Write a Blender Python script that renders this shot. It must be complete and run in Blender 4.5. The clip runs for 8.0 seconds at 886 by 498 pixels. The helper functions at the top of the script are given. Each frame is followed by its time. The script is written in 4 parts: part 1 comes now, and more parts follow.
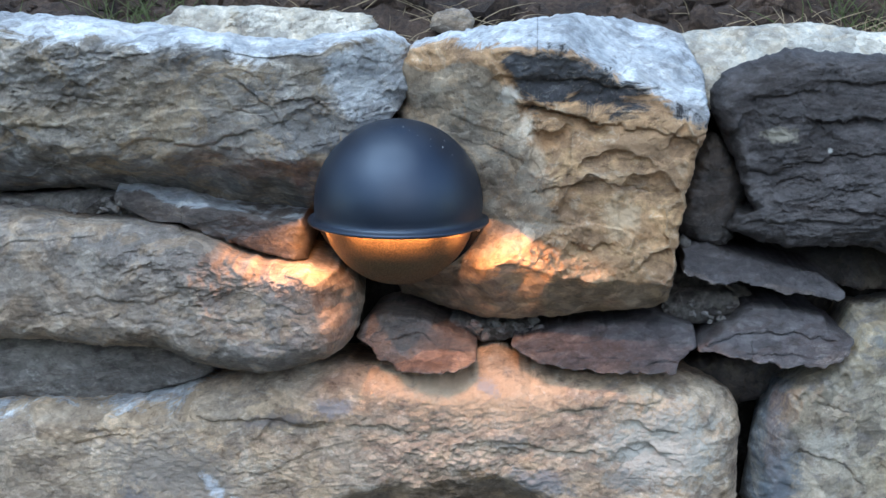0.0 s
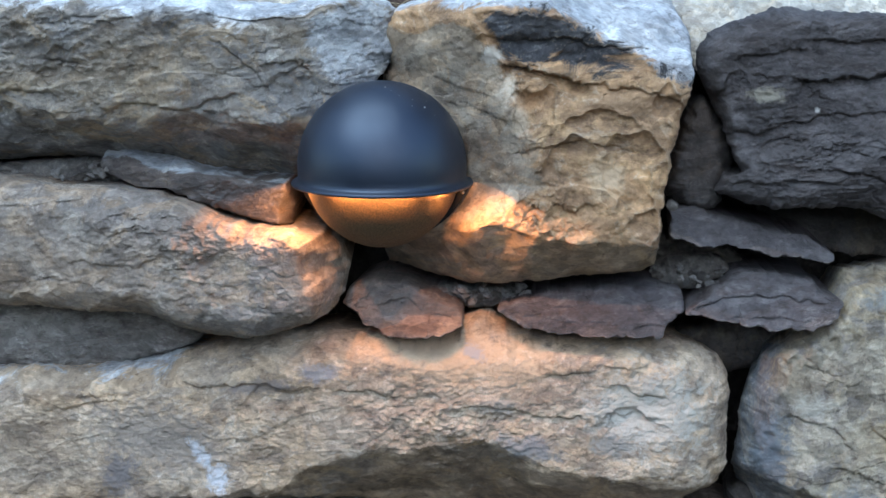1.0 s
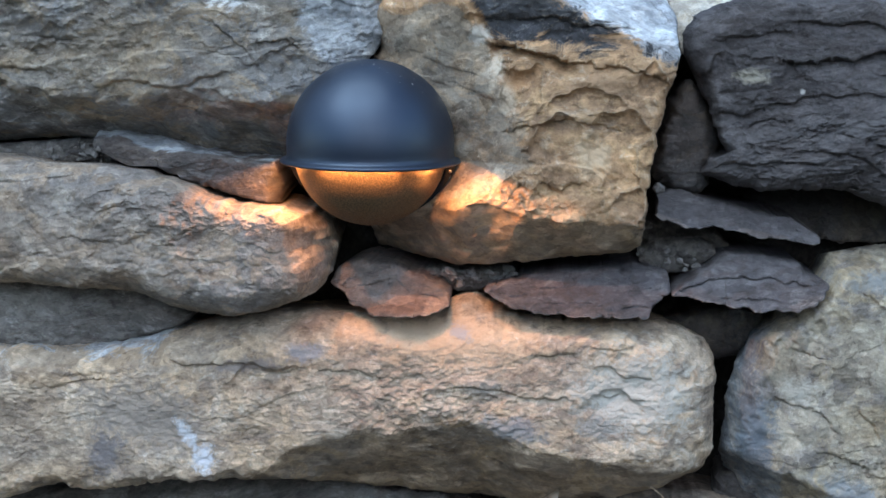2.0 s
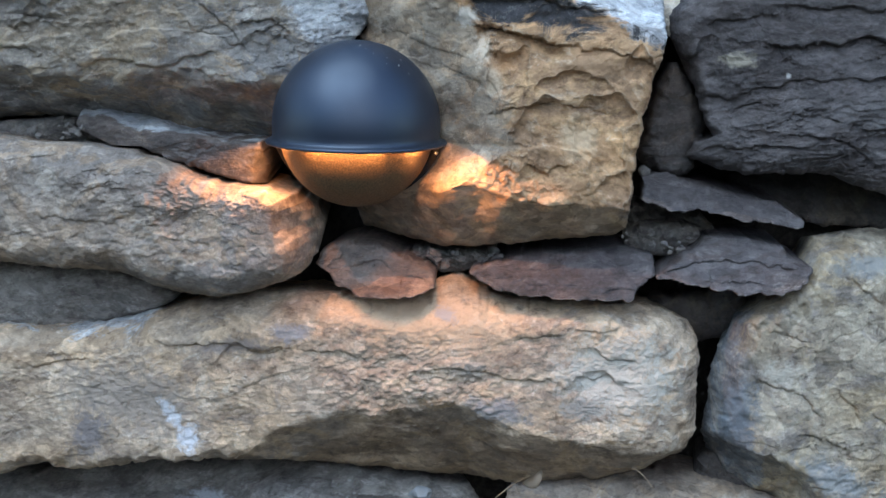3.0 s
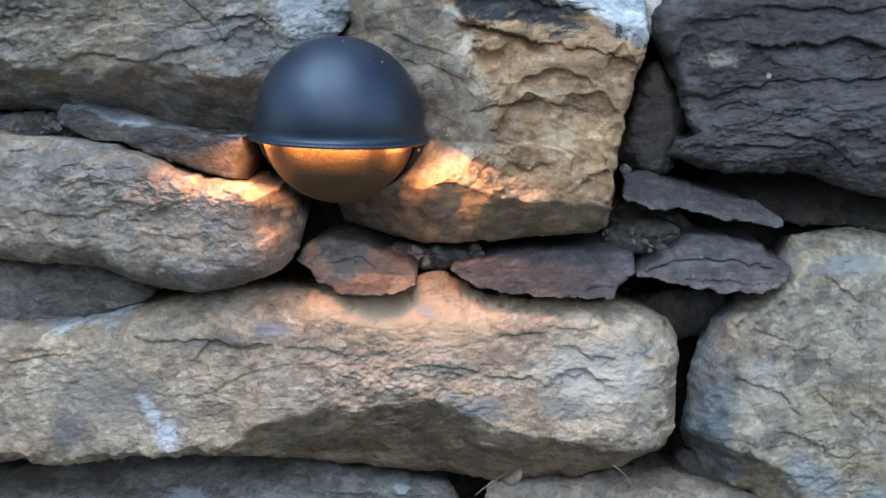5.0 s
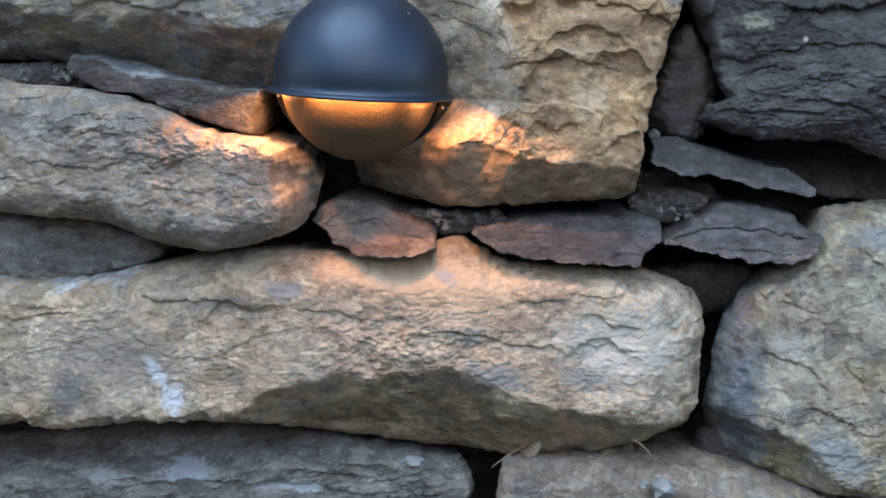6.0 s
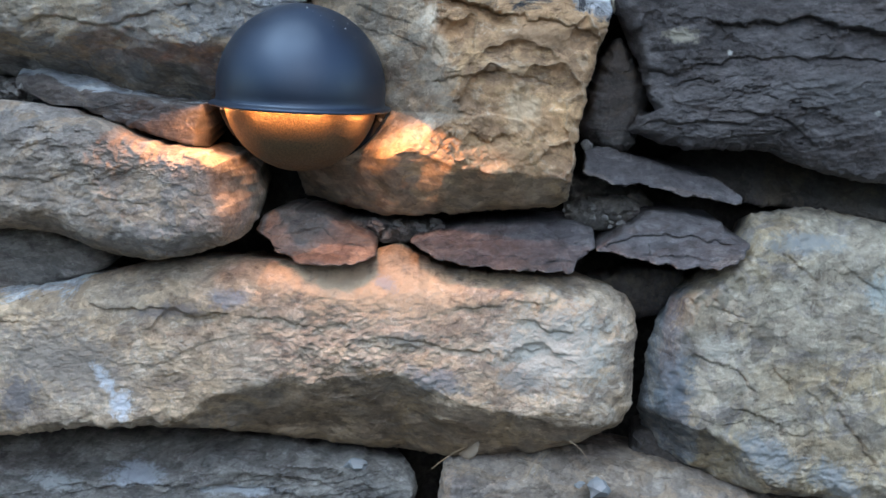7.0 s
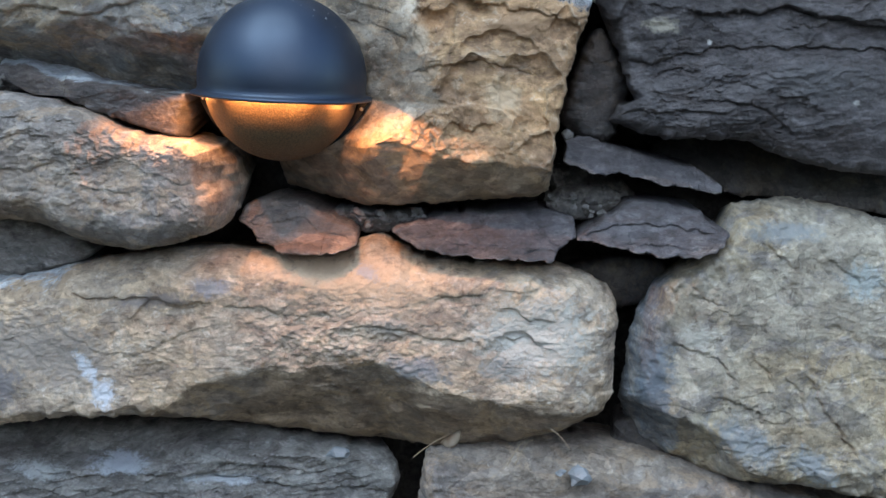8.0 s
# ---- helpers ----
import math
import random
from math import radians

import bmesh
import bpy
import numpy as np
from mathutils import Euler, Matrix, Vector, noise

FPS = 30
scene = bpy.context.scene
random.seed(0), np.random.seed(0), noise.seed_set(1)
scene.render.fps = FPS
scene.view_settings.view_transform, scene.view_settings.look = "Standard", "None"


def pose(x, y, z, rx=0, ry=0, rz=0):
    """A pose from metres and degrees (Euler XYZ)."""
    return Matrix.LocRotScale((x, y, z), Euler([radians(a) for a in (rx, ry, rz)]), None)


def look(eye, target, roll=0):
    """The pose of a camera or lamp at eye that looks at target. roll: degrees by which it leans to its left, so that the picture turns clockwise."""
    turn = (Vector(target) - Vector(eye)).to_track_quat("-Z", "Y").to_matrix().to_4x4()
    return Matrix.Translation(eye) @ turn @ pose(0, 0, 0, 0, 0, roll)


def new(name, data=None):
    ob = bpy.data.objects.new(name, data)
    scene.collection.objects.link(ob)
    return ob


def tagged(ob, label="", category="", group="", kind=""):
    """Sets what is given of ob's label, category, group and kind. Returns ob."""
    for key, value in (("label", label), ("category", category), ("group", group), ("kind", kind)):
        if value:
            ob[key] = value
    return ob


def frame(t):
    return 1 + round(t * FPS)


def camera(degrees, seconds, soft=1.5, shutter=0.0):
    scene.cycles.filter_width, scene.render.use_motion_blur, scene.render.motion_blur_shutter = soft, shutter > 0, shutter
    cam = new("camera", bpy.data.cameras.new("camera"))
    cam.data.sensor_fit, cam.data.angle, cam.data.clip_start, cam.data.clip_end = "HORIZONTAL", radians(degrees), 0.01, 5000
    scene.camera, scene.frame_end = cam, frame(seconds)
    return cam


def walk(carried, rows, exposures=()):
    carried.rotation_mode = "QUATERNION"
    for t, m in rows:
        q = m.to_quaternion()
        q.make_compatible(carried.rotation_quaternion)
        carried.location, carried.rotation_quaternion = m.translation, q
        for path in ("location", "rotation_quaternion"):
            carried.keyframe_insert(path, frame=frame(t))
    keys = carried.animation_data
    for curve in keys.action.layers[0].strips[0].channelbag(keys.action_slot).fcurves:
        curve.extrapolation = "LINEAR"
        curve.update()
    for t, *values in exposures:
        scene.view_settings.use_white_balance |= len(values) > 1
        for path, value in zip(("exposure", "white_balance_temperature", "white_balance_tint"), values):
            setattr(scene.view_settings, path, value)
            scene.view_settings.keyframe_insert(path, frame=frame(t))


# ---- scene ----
cam = camera(39.4, 8.0)

PATH = [
    (0, (0.061, -1.068, 0.74), (-0.093, 0.878, 0.305), -0.6),
    (0.5, (0.09, -1.086, 0.714), (-0.068, 0.878, 0.371), -1.0),
    (1, (0.097, -1.068, 0.7), (-0.1, 0.878, 0.279), -1.0),
    (1.2, (0.095, -1.066, 0.698), (-0.091, 0.876, 0.258), -0.4),
    (2.3, (0.121, -1.085, 0.636), (-0.094, 0.876, 0.304), -0.5),
    (2.5, (0.12, -1.083, 0.661), (-0.077, 0.872, 0.284), -0.5),
    (3, (0.113, -1.081, 0.652), (-0.068, 0.872, 0.26), -0.0),
    (3.5, (0.117, -1.077, 0.643), (-0.085, 0.875, 0.255), -0.0),
    (4, (0.123, -1.08, 0.645), (-0.075, 0.872, 0.257), 0.2),
    (4.5, (0.121, -1.091, 0.633), (-0.074, 0.868, 0.279), 0.2),
    (4.7, (0.116, -1.091, 0.647), (-0.055, 0.864, 0.26), 0.4),
    (5.8, (0.077, -1.053, 0.619), (-0.013, 0.909, 0.24), 0.6),
    (6, (0.074, -1.058, 0.603), (-0.04, 0.903, 0.226), 2.0),
    (6.5, (0.102, -1.076, 0.599), (-0.006, 0.89, 0.247), 1.4),
    (7, (0.11, -1.089, 0.605), (0.03, 0.878, 0.251), 1.9),
    (7.5, (0.119, -1.092, 0.601), (0.056, 0.873, 0.236), 1.8),
    (8, (0.121, -1.093, 0.603), (0.052, 0.872, 0.238), 1.9),
]
walk(cam, [(t, look(eye, target, roll)) for t, eye, target, roll in PATH], [(0, 1.12), (2.5, 1.17), (8, 1.17)])

# ---------------------------------------------------------------- dusk light
SUN_ELEVATION, SUN_ROTATION = 28, 170
world = bpy.data.worlds.new("dusk_sky")
scene.world = world
world.use_nodes = True
wn = world.node_tree.nodes
sky = wn.new("ShaderNodeTexSky")
sky.sky_type = 'NISHITA'
sky.sun_disc = False
sky.sun_elevation = radians(SUN_ELEVATION)
sky.sun_rotation = radians(SUN_ROTATION)
sky.air_density, sky.dust_density, sky.ozone_density = 1.2, 0.4, 3.0
world.node_tree.links.new(sky.outputs["Color"], wn["Background"].inputs["Color"])
wn["Background"].inputs["Strength"].default_value = 0.15

sun = new("soft_sun", bpy.data.lights.new("soft_sun", 'SUN'))
sun.data.energy = 1.6
sun.data.angle = radians(58)
sun.data.color = (0.71, 0.87, 1.0)
sun.matrix_world = look((-0.7, -1.15, 2.9), (0, 0, 0))


# ---------------------------------------------------------------- materials
def nodes_of(name):
    m = bpy.data.materials.new(name)
    m.use_nodes = True
    nt = m.node_tree
    return m, nt.nodes, nt.links, nt.nodes["Principled BSDF"]


def node(nodes, kind, **values):
    n = nodes.new(kind)
    for key, value in values.items():
        n.inputs[key].default_value = value
    return n


def mixer(nodes, links, kind, factor, a, b):
    """Mix two colours; each argument is a socket or a value."""
    n = nodes.new("ShaderNodeMix")
    n.data_type, n.blend_type = 'RGBA', kind
    for socket, value in ((n.inputs[0], factor), (n.inputs[6], a), (n.inputs[7], b)):
        if hasattr(value, "is_linked"):
            links.new(value, socket)
        elif isinstance(value, tuple):
            socket.default_value = (*value, 1)
        else:
            socket.default_value = value
    return n.outputs[2]


def span(nodes, links, value, lo, hi, to_lo=0.0, to_hi=1.0):
    n = nodes.new("ShaderNodeMapRange")
    links.new(value, n.inputs[0])
    for k, v in enumerate((lo, hi, to_lo, to_hi)):
        n.inputs[k + 1].default_value = v
    return n.outputs[0]


def rock(name, palette, zones=(), grain=1.0, strata=(1, 1, 1), turn=0.0, rough=0.8, bump=1.0, offset=0.0, spots=(), gloss=0.45):
    """Weathered stone. palette: three colours, a pale fleck and how much of it; zones: palettes of other faces of the
    same stone, some with skylight or shade painted in.
    """
    m, nodes, links, bsdf = nodes_of(name)
    co = nodes.new("ShaderNodeTexCoord").outputs["Object"]
    mp = nodes.new("ShaderNodeMapping")
    links.new(co, mp.inputs["Vector"])
    mp.inputs["Rotation"].default_value = (0, radians(turn), 0)
    mp.inputs["Scale"].default_value = strata
    mp.inputs["Location"].default_value = (offset, offset * 0.7, offset * 1.3)
    v = mp.outputs["Vector"]

    def noisy(scale, detail=6.0, roughness=0.62, distortion=0.4, kind="Fac", place=None):
        n = node(nodes, "ShaderNodeTexNoise", Scale=scale, Detail=detail, Roughness=roughness, Distortion=distortion)
        links.new(place or v, n.inputs["Vector"])
        return n.outputs[kind]

    def flakes(scale, wobble):
        """Random tone for each of many angular flakes with uneven borders."""
        shift = nodes.new("ShaderNodeVectorMath")
        shift.operation = 'MULTIPLY_ADD'
        links.new(noisy(scale * 0.9, 5, 0.65, 0.0, "Color"), shift.inputs[0])
        shift.inputs[1].default_value = (wobble, wobble, wobble)
        links.new(v, shift.inputs[2])
        n = node(nodes, "ShaderNodeTexVoronoi", Scale=scale)
        links.new(shift.outputs["Vector"], n.inputs["Vector"])
        tone = nodes.new("ShaderNodeSeparateColor")
        links.new(n.outputs["Color"], tone.inputs[0])
        return tone.outputs[0], n.outputs["Distance"]

    big, mid, small, tiny = noisy(6, 6, 0.65, 0.8), noisy(22, 10, 0.74, 1.2), noisy(70, 9, 0.74, 0.6), noisy(420, 4, 0.7, 0.0)
    other = noisy(13, 9, 0.72, 1.8)
    pit = noisy(150, 7, 0.72, 0.3, place=co)
    chip, _ = flakes(38, 0.03)
    chip2, depth = flakes(105, 0.012)

    def tones(main, second, third, fleck, flecks):
        col = mixer(nodes, links, 'MIX', span(nodes, links, big, 0.44, 0.57), main, second)
        col = mixer(nodes, links, 'MIX', span(nodes, links, mid, 0.5, 0.58, 0, 0.9), col, third)
        col = mixer(nodes, links, 'MIX', span(nodes, links, other, 0.57, 0.66, 0, flecks), col, fleck)
        return mixer(nodes, links, 'MIX', span(nodes, links, small, 0.57, 0.65, 0, flecks), col, fleck)

    col = tones(*palette)
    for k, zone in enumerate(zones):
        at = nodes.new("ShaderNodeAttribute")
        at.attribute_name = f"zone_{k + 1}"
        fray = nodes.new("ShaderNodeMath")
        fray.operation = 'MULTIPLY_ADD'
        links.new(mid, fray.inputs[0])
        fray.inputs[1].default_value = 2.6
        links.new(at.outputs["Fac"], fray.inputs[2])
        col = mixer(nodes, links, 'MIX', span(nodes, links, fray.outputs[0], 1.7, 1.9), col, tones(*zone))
    col = mixer(nodes, links, 'MULTIPLY', span(nodes, links, other, 0.5, 0.37, 0, 0.75), col, (0.56, 0.53, 0.52))
    col = mixer(nodes, links, 'MULTIPLY', 0.6, col, mixer(nodes, links, 'MIX', chip, (0.6, 0.58, 0.57), (1.35, 1.34, 1.32)))
    col = mixer(nodes, links, 'MULTIPLY', 0.6, col, mixer(nodes, links, 'MIX', chip2, (0.65, 0.63, 0.62), (1.3, 1.29, 1.28)))
    col = mixer(nodes, links, 'MULTIPLY', span(nodes, links, small, 0.44, 0.35, 0, 0.75), col, (0.4, 0.37, 0.36))
    col = mixer(nodes, links, 'MULTIPLY', 0.4 * grain, col, mixer(nodes, links, 'MIX', span(nodes, links, pit, 0.36, 0.64), (0.45, 0.44, 0.43), (1.45, 1.43, 1.41)))
    geo = nodes.new("ShaderNodeNewGeometry")
    worn = span(nodes, links, geo.outputs["Pointiness"], 0.52, 0.6, 0, 0.5)
    col = mixer(nodes, links, 'MIX', worn, col, palette[3])
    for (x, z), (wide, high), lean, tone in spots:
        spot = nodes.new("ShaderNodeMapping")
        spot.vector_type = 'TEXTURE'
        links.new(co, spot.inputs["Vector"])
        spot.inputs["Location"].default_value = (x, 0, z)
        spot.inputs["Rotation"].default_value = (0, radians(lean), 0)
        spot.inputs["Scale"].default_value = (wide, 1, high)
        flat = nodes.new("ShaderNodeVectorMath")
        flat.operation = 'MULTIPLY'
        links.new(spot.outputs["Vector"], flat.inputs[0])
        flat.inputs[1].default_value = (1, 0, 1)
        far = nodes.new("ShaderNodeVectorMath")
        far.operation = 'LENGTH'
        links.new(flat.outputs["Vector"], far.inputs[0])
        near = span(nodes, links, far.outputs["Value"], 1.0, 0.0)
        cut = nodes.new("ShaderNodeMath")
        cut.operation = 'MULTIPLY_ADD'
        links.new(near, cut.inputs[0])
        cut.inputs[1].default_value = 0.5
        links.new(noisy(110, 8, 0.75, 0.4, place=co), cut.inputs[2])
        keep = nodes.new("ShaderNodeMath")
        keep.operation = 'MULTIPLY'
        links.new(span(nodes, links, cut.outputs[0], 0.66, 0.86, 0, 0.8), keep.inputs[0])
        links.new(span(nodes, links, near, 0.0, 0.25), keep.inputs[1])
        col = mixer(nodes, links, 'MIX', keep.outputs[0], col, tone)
    links.new(col, bsdf.inputs["Base Color"])
    links.new(span(nodes, links, mid, 0.3, 0.7, rough - 0.12, rough + 0.1), bsdf.inputs["Roughness"])
    bsdf.inputs["Specular IOR Level"].default_value = gloss
    b1 = node(nodes, "ShaderNodeBump", Strength=0.5 * bump, Distance=0.003)
    links.new(small, b1.inputs["Height"])
    b2 = node(nodes, "ShaderNodeBump", Strength=0.8 * bump, Distance=0.0022)
    links.new(chip2, b2.inputs["Height"])
    links.new(b1.outputs["Normal"], b2.inputs["Normal"])
    b3 = node(nodes, "ShaderNodeBump", Strength=0.7 * bump, Distance=0.002)
    links.new(pit, b3.inputs["Height"])
    links.new(b2.outputs["Normal"], b3.inputs["Normal"])
    links.new(b3.outputs["Normal"], bsdf.inputs["Normal"])
    return m


FLAT = (0.8, 1, 1.7)
GREY = ((0.26, 0.215, 0.162), (0.21, 0.203, 0.196), (0.32, 0.247, 0.167), (0.5, 0.46, 0.4), 0.5)
OCHRE = ((0.47, 0.285, 0.15), (0.35, 0.22, 0.13), (0.53, 0.34, 0.18), (0.66, 0.54, 0.4), 0.6)
SLATE = ((0.078, 0.069, 0.069), (0.1, 0.09, 0.09), (0.06, 0.05, 0.048), (0.2, 0.185, 0.18), 0.2)
SLATE_BROWN = ((0.1, 0.08, 0.07), (0.075, 0.068, 0.066), (0.13, 0.098, 0.075), (0.24, 0.215, 0.2), 0.3)
SLATE_PURPLE = ((0.1, 0.09, 0.094), (0.125, 0.115, 0.118), (0.085, 0.068, 0.066), (0.27, 0.25, 0.24), 0.3)
SLATE_EDGE = ((0.15, 0.125, 0.12), (0.2, 0.17, 0.155), (0.1, 0.08, 0.075), (0.5, 0.44, 0.4), 0.6)
CHIP = ((0.17, 0.138, 0.12), (0.13, 0.12, 0.115), (0.22, 0.16, 0.13), (0.34, 0.28, 0.24), 0.3)
RUST = ((0.27, 0.17, 0.125), (0.2, 0.14, 0.115), (0.31, 0.21, 0.15), (0.42, 0.33, 0.27), 0.4)
BOULDER = ((0.3, 0.245, 0.195), (0.255, 0.225, 0.2), (0.37, 0.28, 0.2), (0.52, 0.46, 0.39), 0.5)
BLUEGREY = ((0.22, 0.205, 0.185), (0.26, 0.245, 0.22), (0.17, 0.15, 0.135), (0.48, 0.45, 0.42), 0.5)
BLOCK = ((0.53, 0.39, 0.26), (0.46, 0.37, 0.28), (0.36, 0.285, 0.22), (0.7, 0.63, 0.53), 0.5)
ROUND = ((0.41, 0.325, 0.21), (0.35, 0.305, 0.235), (0.28, 0.25, 0.22), (0.52, 0.47, 0.39), 0.5)
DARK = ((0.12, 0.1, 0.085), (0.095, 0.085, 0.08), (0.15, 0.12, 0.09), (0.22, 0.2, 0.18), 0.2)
PALE = ((0.54, 0.49, 0.41), (0.46, 0.44, 0.39), (0.56, 0.48, 0.37), (0.7, 0.67, 0.62), 0.5)
# Stone tops: skylight from above is painted in as a paler, bluer colour.
TOP_SKYLIT = ((0.52, 0.54, 0.56), (0.42, 0.45, 0.48), (0.6, 0.6, 0.59), (0.76, 0.77, 0.78), 0.6)
# Dark blue-grey cleft stone; the overhang's shade is put into this colour too.
CLEFT_SHADED = ((0.07, 0.07, 0.077), (0.11, 0.11, 0.116), (0.048, 0.046, 0.048), (0.36, 0.36, 0.36), 0.35)
BLUE_PALE = ((0.36, 0.37, 0.37), (0.28, 0.29, 0.3), (0.42, 0.41, 0.39), (0.62, 0.62, 0.61), 0.6)
# Upper strip of the slate sliver, with the sky's light in its colour.
SLIVER_TOP_SKYLIT = ((0.3, 0.32, 0.34), (0.25, 0.265, 0.28), (0.36, 0.36, 0.35), (0.5, 0.5, 0.5), 0.4)
OLIVE = ((0.37, 0.285, 0.2), (0.31, 0.265, 0.21), (0.4, 0.29, 0.19), (0.44, 0.37, 0.29), 0.3)
BROWN = ((0.3, 0.215, 0.14), (0.25, 0.195, 0.145), (0.35, 0.245, 0.145), (0.46, 0.36, 0.25), 0.35)
BLUE = ((0.24, 0.25, 0.26), (0.18, 0.195, 0.21), (0.32, 0.3, 0.27), (0.5, 0.48, 0.45), 0.4)
MORTAR = ((0.18, 0.165, 0.148), (0.14, 0.13, 0.12), (0.22, 0.2, 0.175), (0.3, 0.28, 0.26), 0.4)
rock_grey = rock("rock_grey", GREY, (TOP_SKYLIT, BLUE_PALE), strata=(0.9, 1, 1.3), turn=-12)
# Spots paint a pale highlight along the ridge and shade in its hollow.
rock_tan = rock("rock_tan", OCHRE, (TOP_SKYLIT, CLEFT_SHADED, OLIVE, BROWN), strata=(0.9, 1, 1.2), offset=3.1, spots=(((0.036, 0.641), (0.016, 0.014), 0, (0.68, 0.62, 0.53)), ((0.05, 0.614), (0.012, 0.022), 0, (0.66, 0.55, 0.42)), ((0.059, 0.586), (0.012, 0.022), 0, (0.62, 0.48, 0.34)), ((0.07, 0.603), (0.02, 0.016), 0, (0.34, 0.18, 0.08)), ((0.14, 0.6), (0.05, 0.016), 0, (0.33, 0.2, 0.11)), ((0.13, 0.54), (0.03, 0.03), 0, (0.58, 0.42, 0.27))))
rock_slate = rock("rock_slate", SLATE, strata=FLAT, turn=8, rough=0.68, gloss=0.35, bump=1.3, offset=5.7, spots=(
    ((0.265, 0.604), (0.026, 0.011), 0, (0.34, 0.3, 0.23)), ((0.305, 0.591), (0.004, 0.004), 0, (0.5, 0.48, 0.44)),
    ((0.43, 0.545), (0.007, 0.006), 0, (0.35, 0.33, 0.3)), ((0.4, 0.56), (0.09, 0.03), 0, (0.1, 0.092, 0.09))))
rock_slate_brown = rock("rock_slate_brown", SLATE_BROWN, (SLIVER_TOP_SKYLIT,), strata=FLAT, turn=9, rough=0.62, offset=8.2)
rock_slate_purple = rock("rock_slate_purple", SLATE_PURPLE, (SLATE_EDGE,), strata=FLAT, turn=10, rough=0.62, gloss=0.35, bump=1.4, offset=9.4)
rock_chip_rust = rock("rock_chip_rust", CHIP, (RUST,), strata=FLAT, turn=12, rough=0.66, offset=2.9)
rock_boulder = rock("rock_boulder", BOULDER, strata=(0.9, 1, 1.3), turn=14, offset=11.0)
rock_bluegrey = rock("rock_bluegrey", BLUEGREY, strata=(0.8, 1, 1.6), turn=6, offset=13.3, spots=(((-0.223, 0.17), (0.05, 0.014), 0, (0.55, 0.57, 0.6)), ((-0.12, 0.162), (0.07, 0.01), 0, (0.5, 0.51, 0.52)), ((-0.3, 0.163), (0.05, 0.012), 0, (0.5, 0.5, 0.48))))
rock_block = rock("rock_block", BLOCK, (BROWN, TOP_SKYLIT), strata=(0.9, 1, 1.35), turn=14, offset=17.0, spots=(
    # The first, orange-tan spot paints the lamp's warm glow below it.
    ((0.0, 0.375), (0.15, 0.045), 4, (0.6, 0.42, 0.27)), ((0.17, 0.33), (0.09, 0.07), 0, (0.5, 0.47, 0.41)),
    ((-0.27, 0.3), (0.12, 0.06), 10, (0.3, 0.255, 0.215)), ((-0.31, 0.262), (0.03, 0.045), 20, (0.2, 0.18, 0.18)),
    ((-0.174, 0.349), (0.055, 0.014), -8, (0.24, 0.2, 0.18)), ((-0.121, 0.363), (0.028, 0.016), 0, (0.34, 0.32, 0.33)),
    ((0.064, 0.296), (0.05, 0.02), 10, (0.25, 0.24, 0.24)), ((0.016, 0.38), (0.02, 0.012), 20, (0.36, 0.34, 0.34)),
    ((0.037, 0.333), (0.03, 0.014), 0, (0.3, 0.26, 0.22)), ((0.136, 0.3), (0.03, 0.018), 0, (0.3, 0.28, 0.25)),
    ((-0.216, 0.262), (0.02, 0.026), 0, (0.66, 0.68, 0.72)), ((-0.232, 0.285), (0.011, 0.03), -30, (0.6, 0.62, 0.65))))
rock_round = rock("rock_round", ROUND, (BLUE,), strata=(1, 1, 1.1), turn=-35, offset=21.0, spots=(
    ((0.277, 0.3), (0.03, 0.05), 0, (0.16, 0.19, 0.22)), ((0.36, 0.24), (0.06, 0.03), 30, (0.24, 0.255, 0.26)),
    ((0.42, 0.22), (0.05, 0.025), 35, (0.27, 0.285, 0.29)), ((0.38, 0.43), (0.06, 0.015), 0, (0.25, 0.26, 0.255)),
    ((0.45, 0.39), (0.03, 0.03), 30, (0.36, 0.39, 0.37)), ((0.31, 0.335), (0.03, 0.02), 0, (0.5, 0.46, 0.38))))
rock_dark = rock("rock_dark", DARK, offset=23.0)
rock_pale = rock("rock_pale", PALE, offset=27.0)
rock_mortar = rock("rock_mortar", MORTAR, grain=1.6, bump=1.6, offset=29.0)


def earth(name, dark, light, scale):
    m, nodes, links, bsdf = nodes_of(name)
    co = nodes.new("ShaderNodeTexCoord").outputs["Object"]
    a = node(nodes, "ShaderNodeTexNoise", Scale=scale, Detail=8.0, Roughness=0.7)
    b = node(nodes, "ShaderNodeTexNoise", Scale=scale * 9, Detail=5.0, Roughness=0.7)
    for n in (a, b):
        links.new(co, n.inputs["Vector"])
    col = mixer(nodes, links, 'MIX', span(nodes, links, a.outputs["Fac"], 0.35, 0.65), dark, light)
    col = mixer(nodes, links, 'MULTIPLY', 0.8, col, mixer(nodes, links, 'MIX', span(nodes, links, b.outputs["Fac"], 0.35, 0.65), (0.4, 0.4, 0.4), (1.3, 1.3, 1.3)))
    links.new(col, bsdf.inputs["Base Color"])
    bsdf.inputs["Roughness"].default_value = 0.95
    bp = node(nodes, "ShaderNodeBump", Strength=0.8, Distance=0.01)
    links.new(b.outputs["Fac"], bp.inputs["Height"])
    links.new(bp.outputs["Normal"], bsdf.inputs["Normal"])
    return m


soil = earth("dark_soil", (0.035, 0.021, 0.015), (0.13, 0.082, 0.058), 22)
core_earth = earth("packed_earth", (0.035, 0.03, 0.026), (0.07, 0.06, 0.05), 20)
lawn = earth("trodden_grass", (0.03, 0.032, 0.02), (0.07, 0.06, 0.04), 3)


